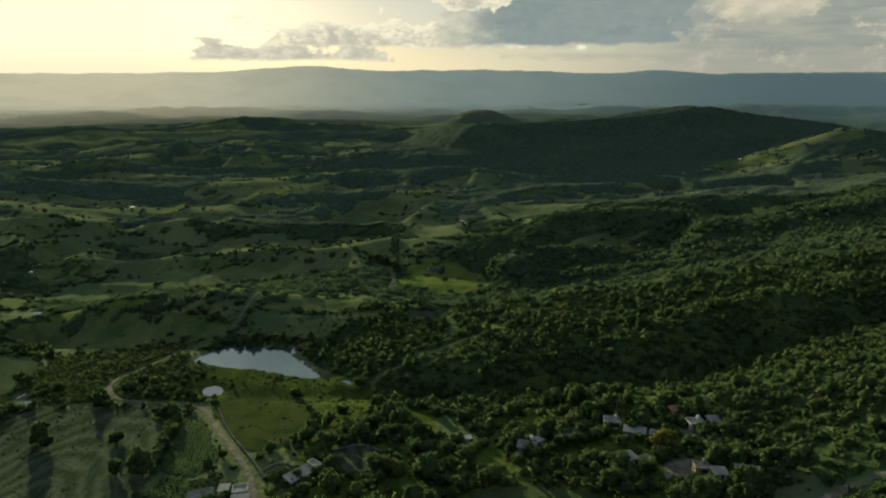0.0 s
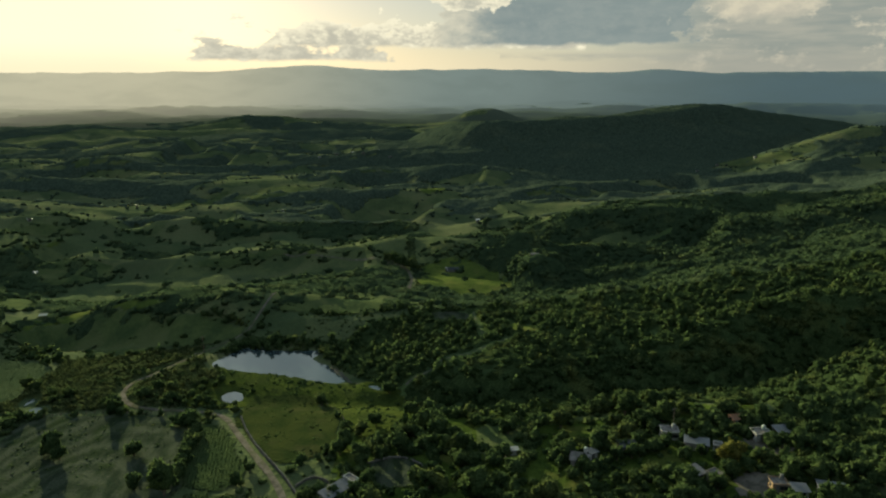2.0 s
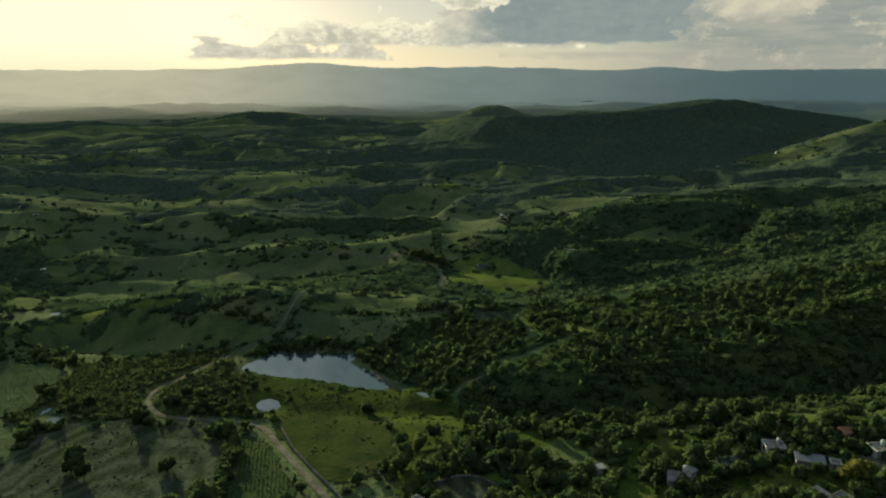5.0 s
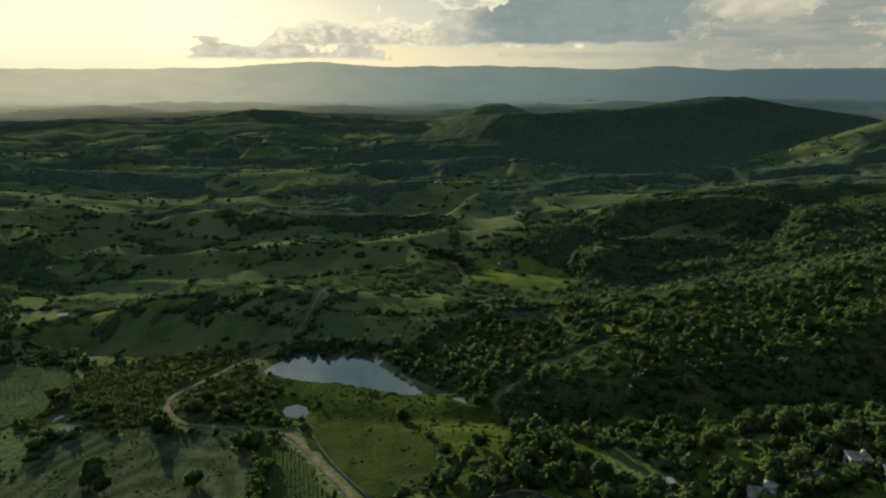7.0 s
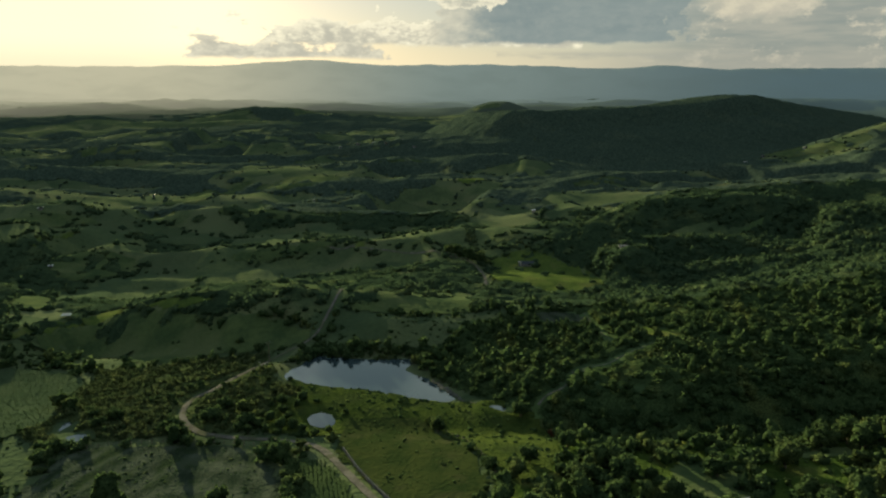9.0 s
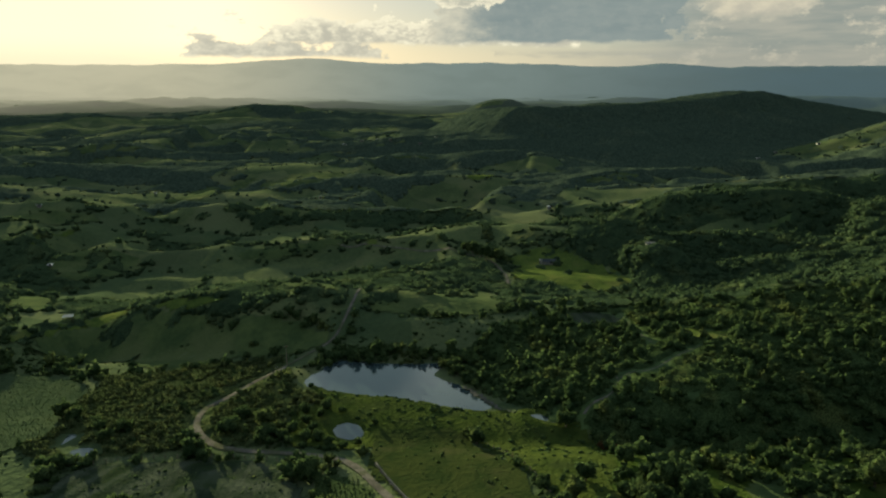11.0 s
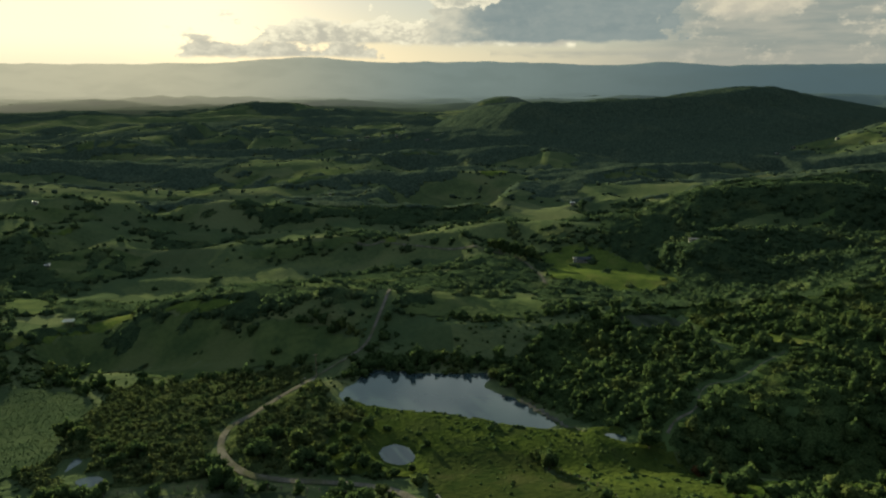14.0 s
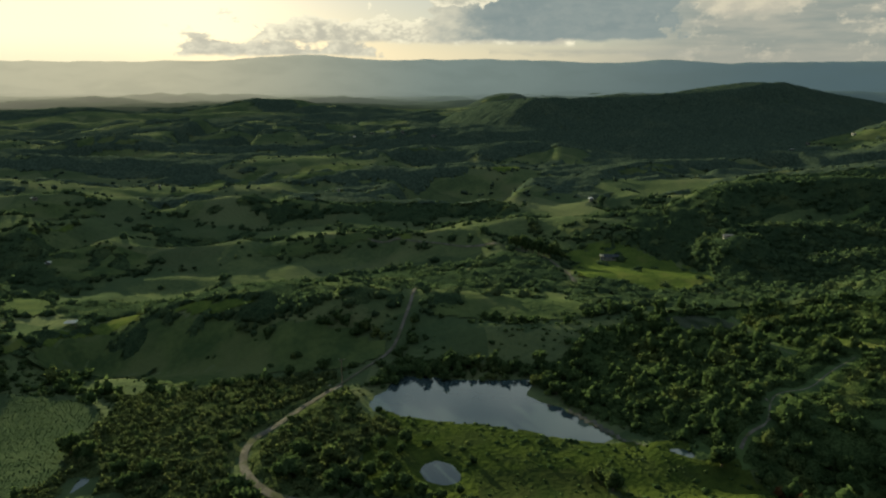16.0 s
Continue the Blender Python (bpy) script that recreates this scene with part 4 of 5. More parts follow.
def cover(x, y):
    """How thick trees stand, 0..1."""
    patchy = 0.5 + 0.5 * value_noise(x, y, 38, 21) + 0.35 * value_noise(x, y, 12, 22)
    k = smooth(0.50, 1.0, patchy) * 0.5
    woods = far_woods(x, y) * 0.6 + 0.004
    out = smooth(320, 400, y)
    k = k * (1 - out) + woods * out
    # hedges between old plots
    u, v = x + 16 * value_noise(x, y, 70, 51), y + 0.25 * x + 14 * value_noise(x, y, 60, 52)
    rows = np.minimum(np.abs((u / 62) % 1 - 0.5) * 62, np.abs((v / 40) % 1 - 0.5) * 40)
    k = np.maximum(k, (0.85 - 0.4 * smooth(-60, -140, x)) * smooth(2.6 + 1.2 * out, 0.8, rows) * smooth(330, 370, y) * smooth(-0.4, 0.2, value_noise(x, y, 45, 53)))
    k = np.maximum(k, 0.8 * smooth(6, 1.5, hedge_distance(x, y)) * smooth(-0.5, 0.3, value_noise(x, y, 16, 23)))
    lane = np.minimum(line_distance(LANE, x, y), line_distance(BACK_LANE, x, y))
    k = np.maximum(k, 0.55 * smooth(6.5, 3.5, lane) * smooth(-0.6, 0.3, value_noise(x, y, 9, 29)))
    k = np.maximum(k, 0.95 * smooth(7, 4, line_distance([(-112, 290), (-105, 300), (-97, 297), (-80, 297), (-68, 295)], x, y)))
    k = np.where(inside(THICKET_AT, x, y), np.maximum(k, 0.5 * smooth(-0.9, 0.2, value_noise(x, y, 10, 24))), k)
    k = np.where(inside(VILLAGE_AT, x, y), np.maximum(k, 0.85 * smooth(-0.75, 0.3, value_noise(x, y, 11, 25))), k)
    k = np.where(inside(MESA_AT, x, y), 0.8, k)
    k = np.where(inside(WOOD_AT, x, y), 0.85 + 0.35 * value_noise(x, y, 22, 26), k)
    return k


def scatter(x0, x1, y0, y1, per_m2):
    n = int((x1 - x0) * (y1 - y0) * per_m2)
    x, y = rng.uniform(x0, x1, n), rng.uniform(y0, y1, n)
    ok = in_view(x, y)
    x, y = x[ok], y[ok]
    ok = ~bare(x, y)
    x, y = x[ok], y[ok]
    ok = rng.random(len(x)) < cover(x, y)
    return x[ok], y[ok]


def canopy(step, x0, x1, y0, y1, mask, tall, mat, name, label):
    """The closed roof of a wood: a heaving, lumpy sheet that comes down to the ground at the wood's edge."""
    nx, ny = int((x1 - x0) / step), int((y1 - y0) / step)
    x, y = np.meshgrid(x0 + step * np.arange(nx), y0 + step * np.arange(ny))
    x, y = x.ravel() + rng.uniform(-0.35, 0.35, nx * ny) * step, y.ravel() + rng.uniform(-0.35, 0.35, nx * ny) * step
    k = mask(x, y) * in_view(x, y, 60)
    f = grid_faces(nx, ny)
    f = f[k[f].mean(1) > 0.3]
    used = np.unique(f)
    back = np.zeros(len(x), np.int64)
    back[used] = np.arange(len(used))
    x, y, k = x[used], y[used], k[used]
    top = tall * (0.62 + 0.30 * value_noise(x, y, 2.6 * step, 61) + rng.uniform(-0.25, 0.25, len(x)))
    z = height(x, y) - 0.4 + top * smooth(0.3, 0.62, k)
    return tagged(mesh_object(name, np.stack([x, y, z], -1), back[f], mat, True), label, "woodland", kind="stuff")


def open_ground(x, y):
    return bare(x, y).astype(float)


canopy(1.7, -70, 330, 118, 330, lambda x, y: (inside(WOOD_AT, x, y) & ~bare(x, y, -1.0)) * 1.0, 2.0, LEAF_NEAR, "undergrowth", "dense low undergrowth beneath hillside trees")
canopy(1.6, -192, -95, 230, 308, lambda x, y: (inside(THICKET_AT, x, y) & ~bare(x, y, -1.6)) * smooth(-1.5, -0.8, value_noise(x, y, 9, 24)), 1.6, LEAF_SCRUB, "undergrowth", "tangled low scrub along the dirt road")
canopy(3.0, -480, 560, 327, 604, lambda x, y: np.where(inside(WOOD_AT, x, y), 1.0, far_woods(x, y)) * (1 - open_ground(x, y)), 3.0, LEAF_MID, "woodland", "closed green woodland roof across the middle valley")
canopy(4.6, -900, 1000, 596, 1345, lambda x, y: np.where(inside(MESA_AT, x, y), 1.0, far_woods(x, y)) * (1 - open_ground(x, y)), 3.6, LEAF_HAZY, "woodland", "closed woods on far slopes")
canopy(11.0, -1700, 1800, 1140, 1860, lambda x, y: (1 - smooth(1345, 1335, y) * (np.abs(x - 50) < 930)) * np.where(inside(MESA_AT, x, y), 1.0, smooth(-0.3, 0.1, value_noise(x, y * 1.8, 150, 33) + 0.4 * value_noise(x, y, 50, 34))), 4.4, LEAF_HAZY, "woodland", "dim woods on the flat-topped hill and the plain")
coarse = [crown(k, False) for k in ("round", "round", "wide", "wide", "tall")]
blob = [lump(BALL_1, (0, 0, 0.6), 1.0, 0.75, 0.25) for _ in range(8)]

def tufted():
    v, f = lump(BALL_1, (0, 0, 0.6), 0.95, 0.8, 0.25)
    o = v - [0, 0, 0.4]
    return merged([(v, f), sprigs(v, o / np.linalg.norm(o, axis=1)[:, None], 0.34, 34)])


tufts = [tufted() for _ in range(8)]

# first belt: up to about 330 m out
x, y = scatter(-260, 260, 120, 330, 0.20)
single = (y < 262) & (x < 96) & ~inside(WOOD_AT, x, y) & (rng.random(len(x)) < 0.16)
one_x, one_y = x[single][:262], y[single][:262]
rest = np.ones(len(x), bool)
rest[np.where(single)[0][:262]] = False
x, y = x[rest], y[rest]
size = np.clip(rng.lognormal(0.38, 0.34, len(x)), 0.6, 2.9) * (1 + 0.18 * value_noise(x, y, 25, 30)) * np.where(inside(THICKET_AT, x, y), 0.6, 1.0)
planted(coarse, x, y, size, LEAF_NEAR, "woodland", "dense green broadleaf scrub and low trees on the near slopes")
# second belt
x, y = scatter(-480, 520, 330, 600, 0.175)
size = np.clip(rng.lognormal(0.26, 0.36, len(x)), 0.55, 2.6) * (1 + 0.25 * inside(WOOD_AT, x, y))
planted(tufts, x, y, size, LEAF_MID, "woodland", "thick green woodland and hedges across the middle valley")
# third belt
x, y = scatter(-900, 1000, 600, 1150, 0.05)
open_wood = (far_woods(x, y) < 0.45) & ~inside(MESA_AT, x, y)
x, y = x[open_wood], y[open_wood]
size = np.clip(rng.lognormal(0.42, 0.32, len(x)), 0.9, 2.6)
planted(blob, x, y, size, LEAF_HAZY, "woodland", "dim woodland and hedgerows on far slopes")
# low bushes
x, y = rng.uniform(-240, 130, 60000), rng.uniform(125, 420, 60000)
ok = in_view(x, y) & ~(bare(x, y, -0.6) & ~inside(SHORE_AT, x, y)) & (rng.random(len(x)) < 0.03 + 0.22 * smooth(-0.1, 0.7, value_noise(x, y, 14, 40)))
for pool in WATERS:
    ok &= ~inside(pool, x, y)
x, y = x[ok], y[ok]
planted(blob, x, y, np.clip(rng.lognormal(-0.75, 0.4, len(x)), 0.25, 1.2), LEAF_NEAR, "bushes", "low green bushes dotted over rough grass")
x, y = rng.uniform(-190, -95, 16000), rng.uniform(230, 304, 16000)
ok = inside(THICKET_AT, x, y) & ~bare(x, y, 0.6) & (rng.random(16000) < 0.3 + 0.5 * smooth(-0.3, 0.6, value_noise(x, y, 8, 43)))
planted(coarse, x[ok], y[ok], np.clip(rng.lognormal(-0.6, 0.35, ok.sum()), 0.3, 1.1), LEAF_SCRUB, "bushes", "crowded leafy scrub beside the dirt road", sink=-0.4)
x, y = rng.uniform(-116, -26, 9000), rng.uniform(198, 282, 9000)
ok = inside(SHORE_AT, x, y) & (rng.random(9000) < 0.12 + 0.6 * smooth(0, 0.6, value_noise(x, y, 7, 41))) & ~inside(POND, x, y)
planted(blob, x[ok], y[ok], np.clip(rng.lognormal(-1.1, 0.45, ok.sum()), 0.15, 0.9), LEAF_NEAR, "bushes", "tussocks and low bushes along the pond's bank")


# tussocks on the grazed and fallow land
for poly, count, share, name, label in ((MEADOW_AT, 9000, 0.10, "tussocks", "low tussocks dotted over the grazed meadow"), (FALLOW_AT, 26000, 0.09, "weeds", "patchy dark weeds over the fallow field")):
    px, py = [p[0] for p in poly], [p[1] for p in poly]
    x, y = rng.uniform(min(px), max(px), count), rng.uniform(min(py), max(py), count)
    ok = inside(poly, x, y) & (rng.random(count) < share * 0.25 + share * 2.4 * smooth(0.05, 0.65, value_noise(x * 1.6 + 0.3 * y, y * 0.55, 6, 42)))
    planted(blob, x[ok], y[ok], np.clip(rng.lognormal(-1.45, 0.4, ok.sum()), 0.12, 0.55), LEAF_NEAR, name, label, squash=(0.4, 0.8), sink=-0.7)


# ---- single trees ----
def tube(points, radii, sides=6):
    """A tapering limb through the points."""
    p = np.array(points, float)
    d = np.gradient(p, axis=0)
    vs = []
    for q, t, r in zip(p, d, radii):
        t = t / np.linalg.norm(t)
        s = np.cross(t, (0.31, 0.95, 0.1))
        s /= np.linalg.norm(s)
        u = np.cross(t, s)
        vs += [q + r * (s * math.cos(w) + u * math.sin(w)) for w in np.arange(sides) * 2 * math.pi / sides]
    i = np.arange(sides)
    fs = [np.stack([j * sides + i, j * sides + (i + 1) % sides, (j + 1) * sides + (i + 1) % sides], -1) for j in range(len(p) - 1)]
    fs += [np.stack([j * sides + i, (j + 1) * sides + (i + 1) % sides, (j + 1) * sides + i], -1) for j in range(len(p) - 1)]
    return np.array(vs), np.concatenate(fs)


def tree_pattern(kind, mat, label):
    root = tagged(new("tree"), label, "tree", "trees of the valley")
    up = {"round": 0.45, "tall": 0.5, "wide": 0.4}[kind]
    limbs = [tube([(0, 0, -0.3), (0.03, 0.02, up * 0.6), (0.0, 0.05, up * 1.6)], (0.11, 0.085, 0.05))]
    for i in range(4):
        a = i * 1.6 + rng.uniform(-0.4, 0.4)
        limbs.append(tube([(0.02, 0.02, up * 0.7), (0.25 * math.cos(a), 0.25 * math.sin(a), up * 1.3), (0.55 * math.cos(a), 0.55 * math.sin(a), up * 2.0)], (0.055, 0.04, 0.02), 5))
    mesh_object("trunk", *merged(limbs), BARK, True, root)
    v, f = crown(kind, True)
    mesh_object("crown", v + [0, 0, up * 0.8], f, mat, True, root)
    return root


patterns = [tree_pattern(k, m, t) for k, m, t in (
    ("round", LEAF_NEAR, "round-crowned green broadleaf tree on rough grass"),
    ("wide", LEAF_NEAR, "low spreading green tree with a flat crown"),
    ("tall", LEAF_NEAR, "tall full green tree beside a field"),
    ("round", LEAF_NEAR, "bushy green tree with an uneven crown"),
    ("round", LEAF_GOLD, "round tree with yellowing leaves by the houses"),
    ("wide", LEAF_RUST, "low bush with rusty red leaves"))]
spots = [(x, y, s, int(k)) for x, y, s, k in zip(one_x, one_y, np.clip(rng.lognormal(0.72, 0.27, len(one_x)), 1.1, 3.4), rng.choice(4, len(one_x), p=(0.4, 0.25, 0.1, 0.25)))]
# large trees that stand out
spots += [(-139, 201, 3.2, 2), (-142, 203, 2.6, 0), (-136, 199, 2.4, 3), (-112, 199, 2.6, 0), (-92, 175, 4.0, 2), (-98, 183, 2.6, 3), (-103, 180, 2.4, 0), (-34, 245, 2.6, 0), (-142, 306, 1.9, 0), (-55, 296, 2.0, 0),
          (-24, 275, 2.8, 3), (65, 171, 3.6, 4), (-26, 235, 1.5, 5), (-23, 232, 1.3, 5), (-45, 192, 3.0, 0), (-186, 262, 2.6, 3), (-180, 258, 2.4, 0), (-40, 205, 2.6, 0), (-36, 212, 2.4, 3), (-94, 205, 2.0, 0), (-97, 214, 1.8, 3)]
# trees on the pond's wooded point and bushes by the road
spots += [(-66, 287, 1.8, 0), (-68.5, 289, 1.5, 3), (-63.5, 282.5, 1.9, 0), (-61, 278, 1.7, 3), (-64, 291, 1.6, 0), (-58, 272.5, 1.5, 0), (-116, 237.5, 1.4, 3), (-111, 238, 1.5, 0), (-113.5, 241, 1.7, 3), (-107, 237, 1.2, 1), (-119, 239, 1.5, 0)]
# round bushes about the small pool
spots += [(-106, 246, 1.5, 0), (-108.5, 250, 1.7, 3), (-105, 254.5, 1.4, 0), (-103.5, 241, 1.6, 3), (-100, 238, 1.5, 0), (-96, 237, 1.3, 1), (-104, 259, 1.6, 0), (-110, 256, 1.8, 3), (-111.5, 246, 1.6, 0), (-92, 238.5, 1.2, 3), (-107, 241, 1.7, 0), (-99, 257, 1.1, 1), (-88.5, 250, 1.0, 0)]
spots += [(-98.5 + 0.55 * i + 0.5 * (i % 2), 216 - 2.9 * i, 1.5 + 0.35 * (i % 3), (0, 3, 1)[i % 3]) for i in range(13)]
spots += [(-54 + 2.6 * i, 466 - 2.6 * i, 2.0 + 0.5 * (i % 3), 2) for i in range(10)]
used = set()
for px, py, s, k in spots:
    m = Matrix.Translation((px, py, float(height(np.array([px]), np.array([py]))[0]))) @ Matrix.Rotation(rng.uniform(0, 6.28), 4, "Z")
    if k in used:
        ob = copy_thing(patterns[k], m @ Matrix.Scale(s / patterns[k].scale[0], 4))
    else:
        used.add(k)
        ob = patterns[k]
        ob.matrix_basis = m @ Matrix.Scale(s, 4)

# ---- planted rows ----
tuft = merged([lump(icosphere(1), (0, 0, 0.5), 0.8, 1.0, 0.2)])


def rows_of_plants(poly, turn, gap, pitch, size, name, label):
    c, s = math.cos(radians(turn)), math.sin(radians(turn))
    mid = np.mean(poly, axis=0)
    u, v = np.meshgrid(np.arange(-60, 60, gap), np.arange(-60, 60, pitch))
    u, v = u.ravel() + rng.normal(0, 0.14, u.size), v.ravel() + rng.normal(0, 0.22, v.size)
    x, y = mid[0] + u * c - v * s, mid[1] + u * s + v * c
    ok = inside(poly, x, y) & in_view(x, y) & (value_noise(x, y, 6, 50) > -0.75)
    return tagged(planted([tuft], x[ok], y[ok], size * rng.uniform(0.7, 1.25, ok.sum()), LEAF_NEAR, name, label, sink=-0.55), category="crop")


rows_of_plants(CROP_AT, 13, 1.1, 0.6, 0.27, "crop_rows", "close rows of leafy green plants")
rows_of_plants(MAIZE_AT, 20, 0.9, 0.6, 0.25, "maize_rows", "rows of pale green maize")
rows_of_plants(PATCH_AT, 70, 1.4, 1.0, 0.4, "crop_rows", "rows of green vegetables behind the buildings")

# ---- buildings ----
def ground_z(x, y):
    return float(height(np.array([x]), np.array([y]))[0])


def slab(points, thick):
    """A sloping roof sheet through four corners."""
    bm = bmesh.new()
    top = [bm.verts.new(p) for p in points]
    low = [bm.verts.new((p[0], p[1], p[2] - thick)) for p in points]
    bm.faces.new(top)
    bm.faces.new(low[::-1])
    for i in range(4):
        bm.faces.new((top[i - 1], low[i - 1], low[i], top[i]))
    bmesh.ops.recalc_face_normals(bm, faces=bm.faces[:])
    return bm


def opening(root, name, mat, x, y, z, wide, tall, side):
    """A door or window set into the wall, with a raised frame round it; side: 0 front, 1 right, 2 back, 3 left."""
    across = side in (0, 2)
    out = 0.05 if side in (1, 2) else -0.05
    dims = (x - wide / 2, x + wide / 2, y + min(0, out), y + max(0, out)) if across else (x + min(0, out), x + max(0, out), y - wide / 2, y + wide / 2)
    leaf = part(name, box(*dims, z, z + tall), mat, root)
    g = 0.09
    if across:
        rim = (dims[0] - g, dims[1] + g, dims[2] - 0.03, dims[3] + 0.03)
        ledge = box(rim[0], rim[1], rim[2], rim[3], z + tall, z + tall + g)
    else:
        rim = (dims[0] - 0.03, dims[1] + 0.03, dims[2] - g, dims[3] + g)
        ledge = box(rim[0], rim[1], rim[2], rim[3], z + tall, z + tall + g)
    part("lintel", ledge, TIMBER, leaf)
    if name == "window":
        part("window_sill", box(rim[0], rim[1], rim[2], rim[3], z - g, z), CONCRETE, leaf)


def building(x, y, turn, wide, deep, tall, walls, roof, roof_mat, label, name="house", windows=2, tank=False, pitch=0.28):
    """A small building: wide along its own x, front towards its own -y. roof: flat, shed or gable."""
    root = tagged(new(name), label, "barn" if name == "barn" else "house", "buildings of the valley")
    w, d = wide / 2, deep / 2
    t = 0.2
    shell = [box(-w, w, -d, -d + t, -0.8, tall), box(-w, w, d - t, d, -0.8, tall), box(-w, -w + t, -d + t, d - t, -0.8, tall), box(w - t, w, -d + t, d - t, -0.8, tall)]
    for i, b in enumerate(shell):
        part("wall", b, walls, root)
    if roof == "flat":
        part("roof", box(-w - 0.25, w + 0.25, -d - 0.25, d + 0.25, tall, tall + 0.18, 0.02), roof_mat, root)
        for i, b in enumerate((box(-w - 0.2, w + 0.2, -d - 0.2, -d - 0.05, tall + 0.18, tall + 0.45), box(-w - 0.2, w + 0.2, d + 0.05, d + 0.2, tall + 0.18, tall + 0.45),
                               box(-w - 0.2, -w - 0.05, -d - 0.05, d + 0.05, tall + 0.18, tall + 0.45), box(w + 0.05, w + 0.2, -d - 0.05, d + 0.05, tall + 0.18, tall + 0.45))):
            part("parapet", b, walls, root)
        up = tall + 0.18
    elif roof == "shed":
        e, rise = 0.4, deep * 0.16
        part("roof", slab([(-w - e, -d - e, tall + 0.12), (w + e, -d - e, tall + 0.12), (w + e, d + e, tall + 0.12 + rise), (-w - e, d + e, tall + 0.12 + rise)], 0.1), roof_mat, root)
        part("wall", box(-w, w, d - t, d, tall, tall + rise - 0.06), walls, root)
        up = tall + rise / 2
    else:
        e, rise = 0.4, d * pitch * 2
        leaf = rise * (d + e) / d
        for sgn in (-1, 1):
            part("roof", slab([(-w - e, sgn * (d + e), tall + 0.12 + rise - leaf), (w + e, sgn * (d + e), tall + 0.12 + rise - leaf), (w + e, 0, tall + 0.12 + rise), (-w - e, 0, tall + 0.12 + rise)], 0.1), roof_mat, root)
        for sgn in (-1, 1):
            bm = bmesh.new()
            tri = [bm.verts.new((sgn * w - sgn * k, yy, zz)) for k in (0, t) for yy, zz in ((-d, tall), (d, tall), (0, tall + rise))]
            for f in ((0, 1, 2), (5, 4, 3), (0, 3, 4, 1), (1, 4, 5, 2), (2, 5, 3, 0)):
                bm.faces.new([tri[i] for i in f])
            bmesh.ops.recalc_face_normals(bm, faces=bm.faces[:])
            part("gable", bm, walls, root)
        part("ridge", box(-w - e, w + e, -0.14, 0.14, tall + 0.1 + rise, tall + 0.2 + rise, 0.03), roof_mat, root)
        up = tall + rise
    opening(root, "door", DOOR_STEEL, -w * 0.3, -d, 0.0, 0.95, 2.05, 0)
    for i in range(windows):
        opening(root, "window", GLASS, w * (0.25 + 0.45 * i) if windows < 3 else -w * 0.7 + i * wide * 0.8 / windows, -d, 0.95, 1.1, 1.05, 0)
    opening(root, "window", GLASS, w, 0, 0.95, 1.1, 1.05, 1)
    opening(root, "window", GLASS, -w, 0, 0.95, 1.1, 1.05, 3)
    if tank:
        bm = bmesh.new()
        bmesh.ops.create_cone(bm, cap_ends=True, segments=16, radius1=0.55, radius2=0.5, depth=1.3, matrix=Matrix.Translation((w * 0.5, d * 0.4, up + 0.72)))
        bmesh.ops.create_cone(bm, cap_ends=True, segments=16, radius1=0.5, radius2=0.2, depth=0.25, matrix=Matrix.Translation((w * 0.5, d * 0.4, up + 1.49)))
        part("water_tank", bm, DOOR_STEEL if walls is OCHRE else PLASTER, root, "round rooftop water tank")
    c, s = abs(math.cos(radians(turn))), abs(math.sin(radians(turn)))
    z = max(ground_z(x + i * w * c, y + j * d) for i in (-0.7, 0, 0.7) for j in (-0.7, 0, 0.7))
    root.matrix_basis = pose(x, y, z, 0, 0, turn)
    return root


# farm by the road
building(-42.5, 170, 48, 8.6, 3.6, 2.4, BLOCKWORK, "shed", SHEET, "long farm shed with a sloping blue-grey sheet roof", "barn", 1)
building(-39.0, 174.2, 48, 1.9, 3.9, 3.1, PLASTER, "flat", CONCRETE, "small white block at the end of a farm shed", windows=0)
building(-58.5, 164, 12, 4.0, 3.3, 2.3, PLASTER, "flat", CONCRETE, "small whitewashed flat-roofed building beside the dirt road")
building(-57.0, 159, 12, 4.5, 3.0, 2.2, PLASTER, "shed", SHEET, "low white outbuilding with a sheet roof by the road", windows=1)
building(-69.5, 163, 20, 6.5, 3.3, 2.2, PLASTER, "gable", CONCRETE, "long white building with a pale low gable roof")
building(-63.5, 165, 5, 2.6, 2.6, 2.1, BLOCKWORK, "shed", SHEET, "small grey shed under a rusty sheet roof", windows=0)
# village
building(26, 179, -15, 5.2, 4.0, 2.4, BLOCKWORK, "gable", CONCRETE, "grey village house with a weathered low roof", tank=True)
building(30, 182, 30, 2.3, 1.9, 2.1, PLASTER, "shed", SHEET, "small white lean-to beside a grey house", windows=0)
building(40.5, 184, 8, 4.6, 3.4, 2.2, BLOCKWORK, "gable", DARK_SHEET, "village house with a dark blue-grey sheet roof")
building(54.5, 189, -8, 4.8, 3.6, 2.4, PLASTER, "flat", CONCRETE, "whitewashed flat-roofed village house", tank=True)
building(59.5, 181, -20, 6.2, 2.9, 2.1, BLOCKWORK, "shed", SHEET, "long low village building with a grey sheet roof")
building(64.5, 178.5, -20, 2.1, 2.3, 2.1, PLASTER, "flat", CONCRETE, "small whitewashed room at the end of a long building", windows=0)
building(76, 193, 10, 3.6, 2.7, 2.1, OCHRE, "gable", TILE, "small reddish house half hidden by trees")
building(79.5, 184.5, 6, 4.6, 3.6, 2.4, PLASTER, "flat", CONCRETE, "large whitewashed house with a flat grey roof", tank=True)
building(86.2, 185.5, 6, 4.1, 3.2, 2.2, BLOCKWORK, "shed", SHEET, "grey annexe with a sloping blue-grey roof", windows=1)
building(53, 166, 28, 5.2, 3.4, 2.2, BLOCKWORK, "shed", CONCRETE, "dark block house with a pale sloping roof")
